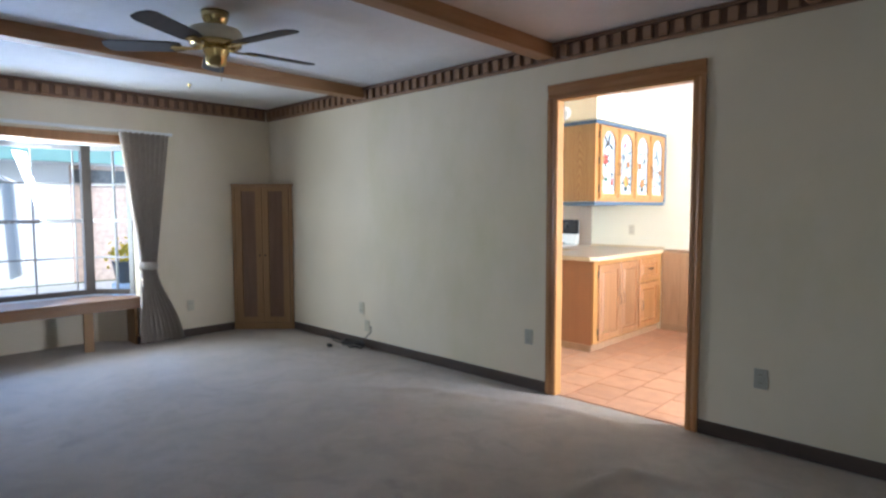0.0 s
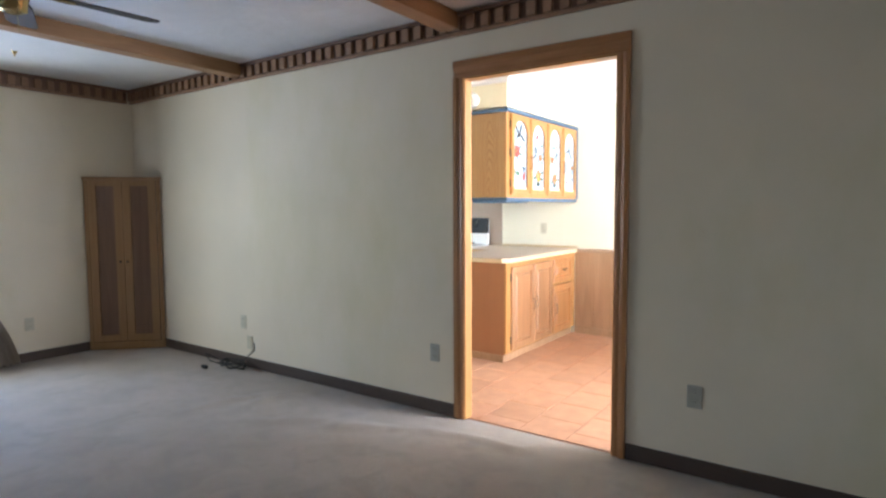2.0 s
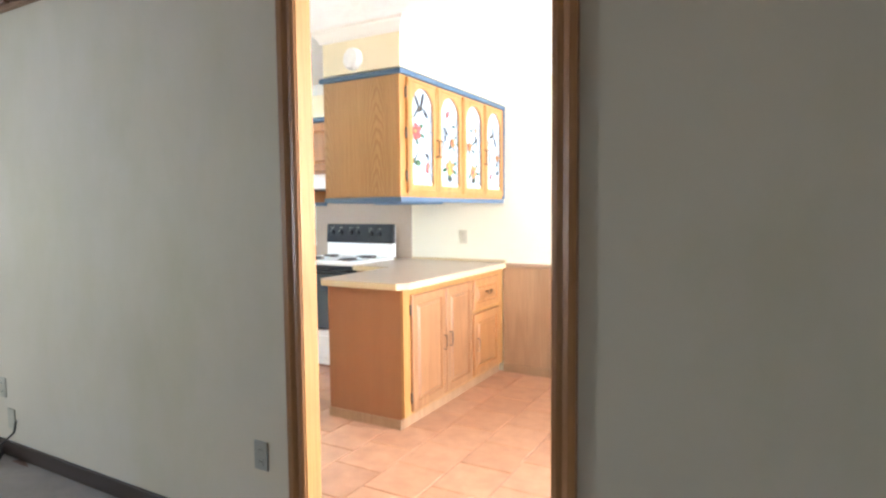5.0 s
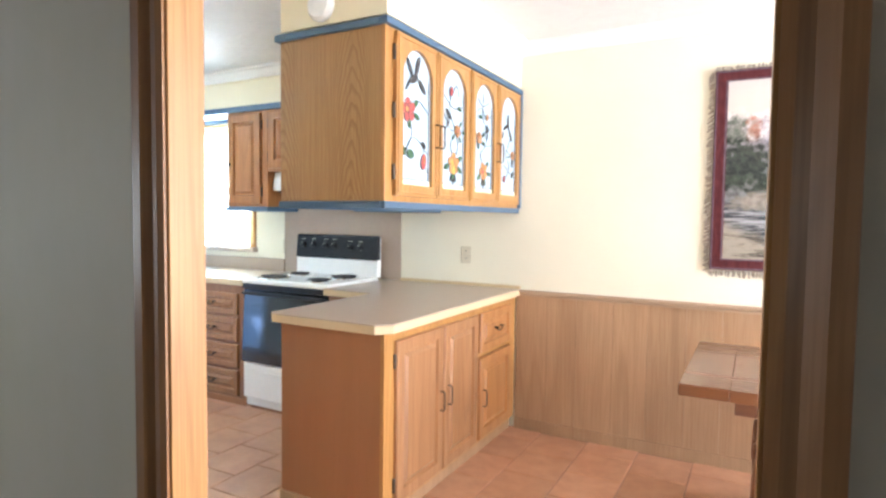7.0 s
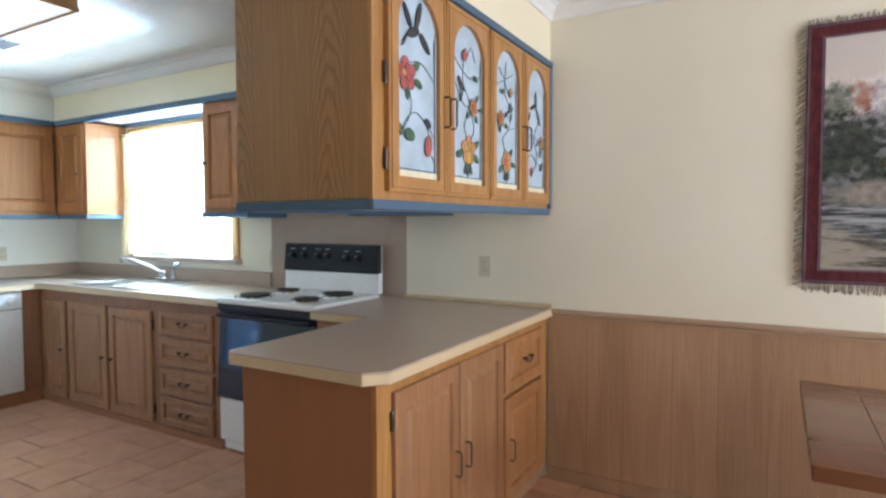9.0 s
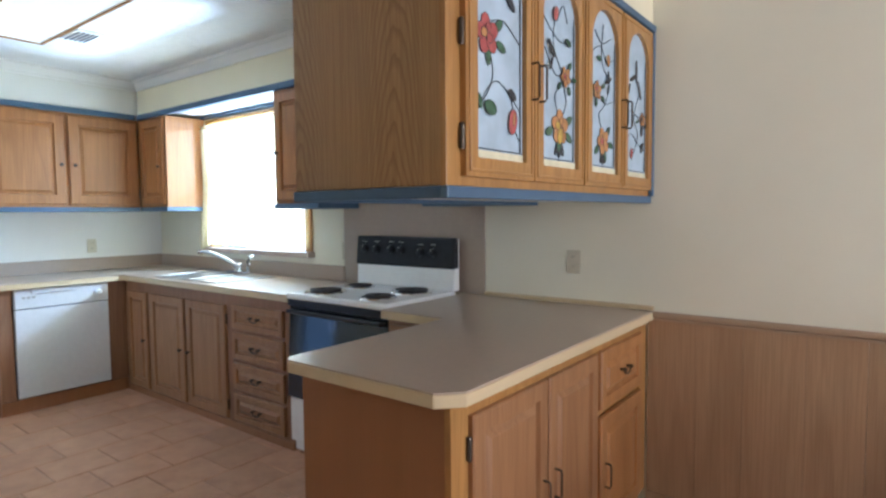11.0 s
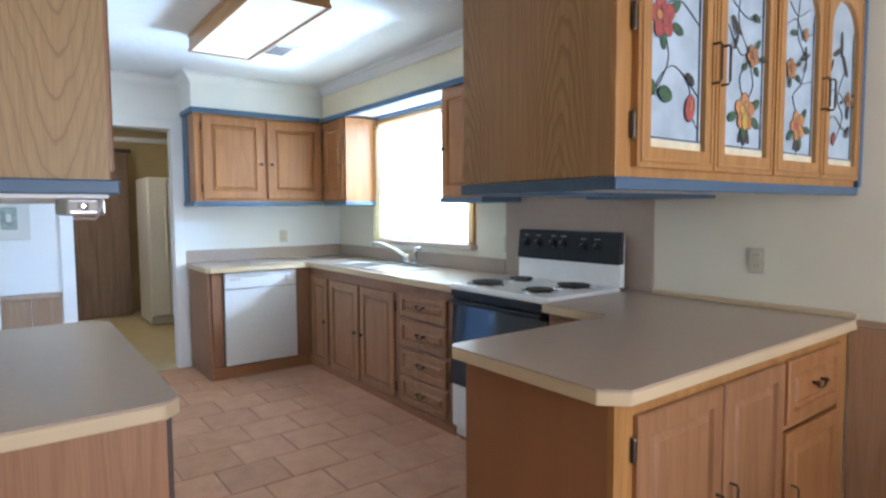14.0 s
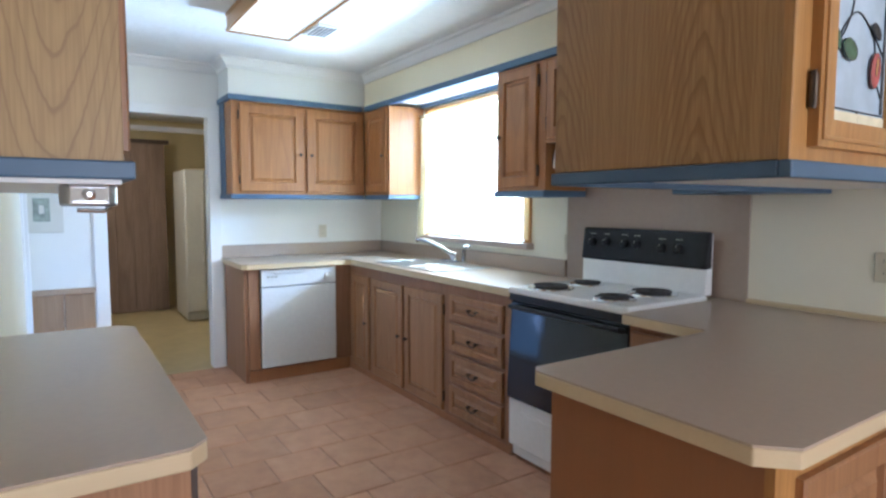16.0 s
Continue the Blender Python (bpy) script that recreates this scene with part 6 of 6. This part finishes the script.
for k in range(2):
    x0 = 0.038 + k * (LW - 0.076) / 2
    x1 = x0 + (LW - 0.076) / 2 - 0.003
    dd = part("door", diag(holed(x0, x1, 0.08, TOPZ - 0.035, x0 + 0.07, x1 - 0.07, 0.145, TOPZ - 0.085, 0.001, 0.024)), PINE, c, "pale pine door frame")
    part("cane_panel", diag(box(x0 + 0.07, x1 - 0.07, 0.004, 0.012, 0.145, TOPZ - 0.085)), RATTAN, dd, "dark brown cane panel")
    for j in range(9):
        part("cane_strip", diag(box(x0 + 0.071, x1 - 0.071, 0.0115, 0.0145, 0.22 + 0.15 * j, 0.225 + 0.15 * j)), RATTAN, dd)
    part("knob", diag(lathe([(0.007, 0.024), (0.012, 0.036), (0.006, 0.042)], (x1 - 0.03 if k == 0 else x0 + 0.03, 0, 0.85), 12, "y")), BRONZE, dd)

# ---- window bench, drapes ----
b = thing("window_bench", (-8.1, 1.05, 0), "brown wooden window bench on open legs", "bench")
part("seat", prism([(XW + 0.03, WY0 - 0.02), (XW + 0.03, WY1 + 0.02), (XW - 0.14, WY1 - 0.01), (BX + 0.035, BY1 - 0.02), (BX + 0.035, BY0 + 0.02), (XW - 0.14, WY0 + 0.01)], 0.452, 0.487, 0.004), PINE_Y, b, "glossy brown seat board")
part("front_rail", box(XW - 0.02, XW + 0.022, WY0 - 0.02, WY1 + 0.015, 0.375, 0.4515, 0.004), PINE_Y, b)
for y in (0.28, 1.27, 2.02):
    part("leg", box(XW - 0.03, XW + 0.015, y - 0.042, y + 0.042, 0.0, 0.3745, 0.004), PINE, b)
part("end_board", box(XW - 0.4, XW - 0.02, WY1 - 0.06, WY1 - 0.03, 0.0, 0.3745, 0.003), PINE, b)


def drape(name, sign, yc, label):
    """A heavy drape, pleated at the top, drawn in by a tie and falling to the floor."""
    d_ = thing(name, (XW + 0.09, yc, 0.0), label, "curtain", "drapes")
    bm_ = bmesh.new()
    nx, nz = 110, 44
    rows = []
    for j in range(nz + 1):
        v_ = j / nz
        z_ = 2.13 - v_ * 2.11
        k_ = max(0.0, 1 - (z_ - 0.80) / 1.33) if z_ > 0.80 else math.exp(-((z_ - 0.80) / 0.5) ** 2)
        half = 0.235 - 0.165 * k_
        cen = yc + sign * (0.0 - 0.02 * k_ + (0.10 * (1 - k_) if z_ < 0.8 else -0.02 * (1 - k_)))
        row = []
        for i in range(nx + 1):
            u_ = i / nx
            ph = u_ * 9 * 2 * math.pi + 0.5 * math.sin(7 * u_ + 2 * v_)
            dep = 0.034 + 0.012 * math.sin(5 * u_ + 3 * v_)
            row.append(bm_.verts.new((XW + 0.085 + dep * math.sin(ph) + 0.008 * math.sin(17 * u_), cen + half * (2 * u_ - 1) + 0.01 * math.sin(ph + 1), z_)))
        rows.append(row)
    for j in range(nz):
        for i in range(nx):
            bm_.faces.new((rows[j][i], rows[j][i + 1], rows[j + 1][i + 1], rows[j + 1][i]))
    part("cloth", bm_, CURTAIN, d_, "", True)
    ty = yc - sign * 0.02
    part("tieback", lathe([(0.085, 0.77), (0.09, 0.79), (0.09, 0.825), (0.085, 0.845)], (XW + 0.09, ty, 0), 24), CURTAIN, d_, "cloth tieback", True)


drape("drape", 1, 2.57, "heavy grey-beige drape tied back beside the window")
drape("drape", -1, -0.40, "heavy grey-beige drape tied back beside the window")
c = thing("curtain_track", (XW + 0.05, 1.06, 2.12), "white curtain track above the bay window", "curtain track")
part("track", box(XW + 0.035, XW + 0.075, -0.75, 2.84, 2.125, 2.155, 0.004), WHITE_PLASTIC, c)
for y in (-0.7, 1.06, 2.74):
    part("bracket", box(XW + 0.001, XW + 0.036, y - 0.015, y + 0.015, 2.13, 2.15, 0.002), WHITE_PLASTIC, c)

# ---- ceiling fan ----
FX, FYY = -5.02, 2.00
c = thing("ceiling_fan", (FX, FYY, CL), "brass and cream ceiling fan with dark wooden blades", "ceiling fan")
part("canopy", lathe([(0.02, 2.40), (0.05, 2.44), (0.075, 2.49), (0.08, 2.528)], (FX, FYY, 0), 28), BRASS, c, smooth=True)
part("motor", lathe([(0.06, 2.345), (0.135, 2.35), (0.15, 2.365), (0.155, 2.40), (0.14, 2.425), (0.06, 2.44), (0.03, 2.445)], (FX, FYY, 0), 32), ALMOND, c, "cream motor housing", True)
part("brass_band", lathe([(0.10, 2.325), (0.145, 2.335), (0.148, 2.348), (0.10, 2.352)], (FX, FYY, 0), 32), BRASS, c, smooth=True)
part("switch_housing", lathe([(0.03, 2.215), (0.055, 2.225), (0.06, 2.27), (0.075, 2.30), (0.075, 2.326)], (FX, FYY, 0), 28), BRASS, c, smooth=True)
for k in range(5):
    a = math.radians(13 + 72 * k)
    m = Matrix.Translation((FX, FYY, 2.325)) @ Matrix.Rotation(a, 4, "Z") @ Matrix.Rotation(radians(10), 4, "X")
    bm = prism([(0.19, -0.05), (0.25, -0.062), (0.58, -0.07), (0.62, -0.055), (0.635, 0), (0.62, 0.055), (0.58, 0.07), (0.25, 0.062), (0.19, 0.05)], -0.004, 0.004, 0.002)
    bmesh.ops.transform(bm, matrix=m, verts=bm.verts)
    bl = part("blade", bm, BLADE, c)
    bm = prism([(0.09, -0.016), (0.16, -0.014), (0.24, -0.035), (0.26, 0), (0.24, 0.035), (0.16, 0.014), (0.09, 0.016)], -0.012, -0.005, 0.001)
    bmesh.ops.transform(bm, matrix=m, verts=bm.verts)
    part("blade_iron", bm, BRASS, bl)
part("pull_chain", tube([(FX + 0.05, FYY, 2.24), (FX + 0.06, FYY, 2.12)], 0.002, 6), BRASS, c)
solid("ceiling_hook", lathe([(0.004, 2.49), (0.008, 2.51), (0.02, 2.528)], (-7.1, 2.72, 0), 12), BRASS, "small brass hook in the ceiling", "hook")

# ---- cable heap ----
c = thing("cable_coil", (-6.2, 3.88, 0), "loose coil of black cable on the carpet", "cable")
rnd = random.Random(8)
pts = []
for i in range(150):
    a = i / 150 * 2 * math.pi * 5
    rr = 0.11 + 0.05 * math.sin(i * 0.21) + rnd.uniform(-0.008, 0.008)
    pts.append((-6.2 + rr * 1.2 * math.cos(a) + 0.02 * math.sin(i * 0.06), 3.84 + rr * 0.6 * math.sin(a), 0.012 + 0.045 * abs(math.sin(i * 0.13)) + 0.01))
part("coil", tube(pts, 0.0055, 6), CABLE, c, smooth=True)
part("lead", tube([(-6.12, 3.86, 0.05), (-6.05, 3.90, 0.11), (-6.0, 3.94, 0.17), (-6.03, 3.965, 0.215), (-6.05, 3.976, 0.215)], 0.005, 6), CABLE, c, smooth=True)
part("tail", tube([(-6.3, 3.84, 0.03), (-6.42, 3.80, 0.05), (-6.55, 3.84, 0.09), (-6.48, 3.92, 0.03)], 0.005, 6), CABLE, c, smooth=True)
part("plug", box(-6.40, -6.34, 3.70, 3.73, 0.01, 0.04, 0.006), CABLE, c)

# ---- floor tiles: rows along y, each row shifted by half a tile ----
floor_k = thing("floor_kitchen", (-6.0, 5.4, 0), "terracotta floor tiles with brown grout", "floor", kind="structure")
PX, PY, GAP = 0.30, 0.312, 0.005
rest = bmesh.new()
rnd = random.Random(11)
tb = box(-PX / 2 + GAP / 2, PX / 2 - GAP / 2, -PY / 2 + GAP / 2, PY / 2 - GAP / 2, -0.008, 0.0, 0.0)
bmesh.ops.bevel(tb, geom=[e for e in tb.edges if min(v.co.z for v in e.verts) > -0.001], offset=0.004, segments=1, affect="EDGES")
tile_mesh = mesh_of("tile", tb, TILE)
count = 0
for i in range(-34, 26):
    xc = -6.72 + PX * i
    if xc < XK - 0.1 or xc > XD:
        continue
    for j in range(-8, 10):
        yc = 5.25 + PY * j + (PY / 2 if i % 2 else 0)
        if yc < YK0 - 0.17 or yc > YK1 + 0.1:
            continue
        if -8.25 < xc < -2.6 and YK0 + PY / 2 - 0.02 < yc < YK1 - PY / 2 and count < 300 and not (xc < -6.4 and yc > 6.4) and not (-4.9 < xc < -4.55 and yc > 5.5):
            ob = new("tile", tile_mesh)
            ob.parent = floor_k
            ob.location = Vector((xc, yc, rnd.uniform(-0.0008, 0.0008))) - floor_k.location
            ob.rotation_euler = (rnd.uniform(-0.002, 0.002), rnd.uniform(-0.002, 0.002), rnd.uniform(-0.006, 0.006))
            count += 1
        elif yc + PY / 2 > YK0 and yc - PY / 2 < YK1 - 0.02:
            add_box(rest, xc - PX / 2 + GAP / 2, xc + PX / 2 - GAP / 2, max(yc - PY / 2 + GAP / 2, YK0 - 0.03), min(yc + PY / 2 - GAP / 2, YK1 - 0.002), -0.008, 0.0)
ob = part("tile_rest", rest, TILE, floor_k)
tagged(ob, kind="stuff")
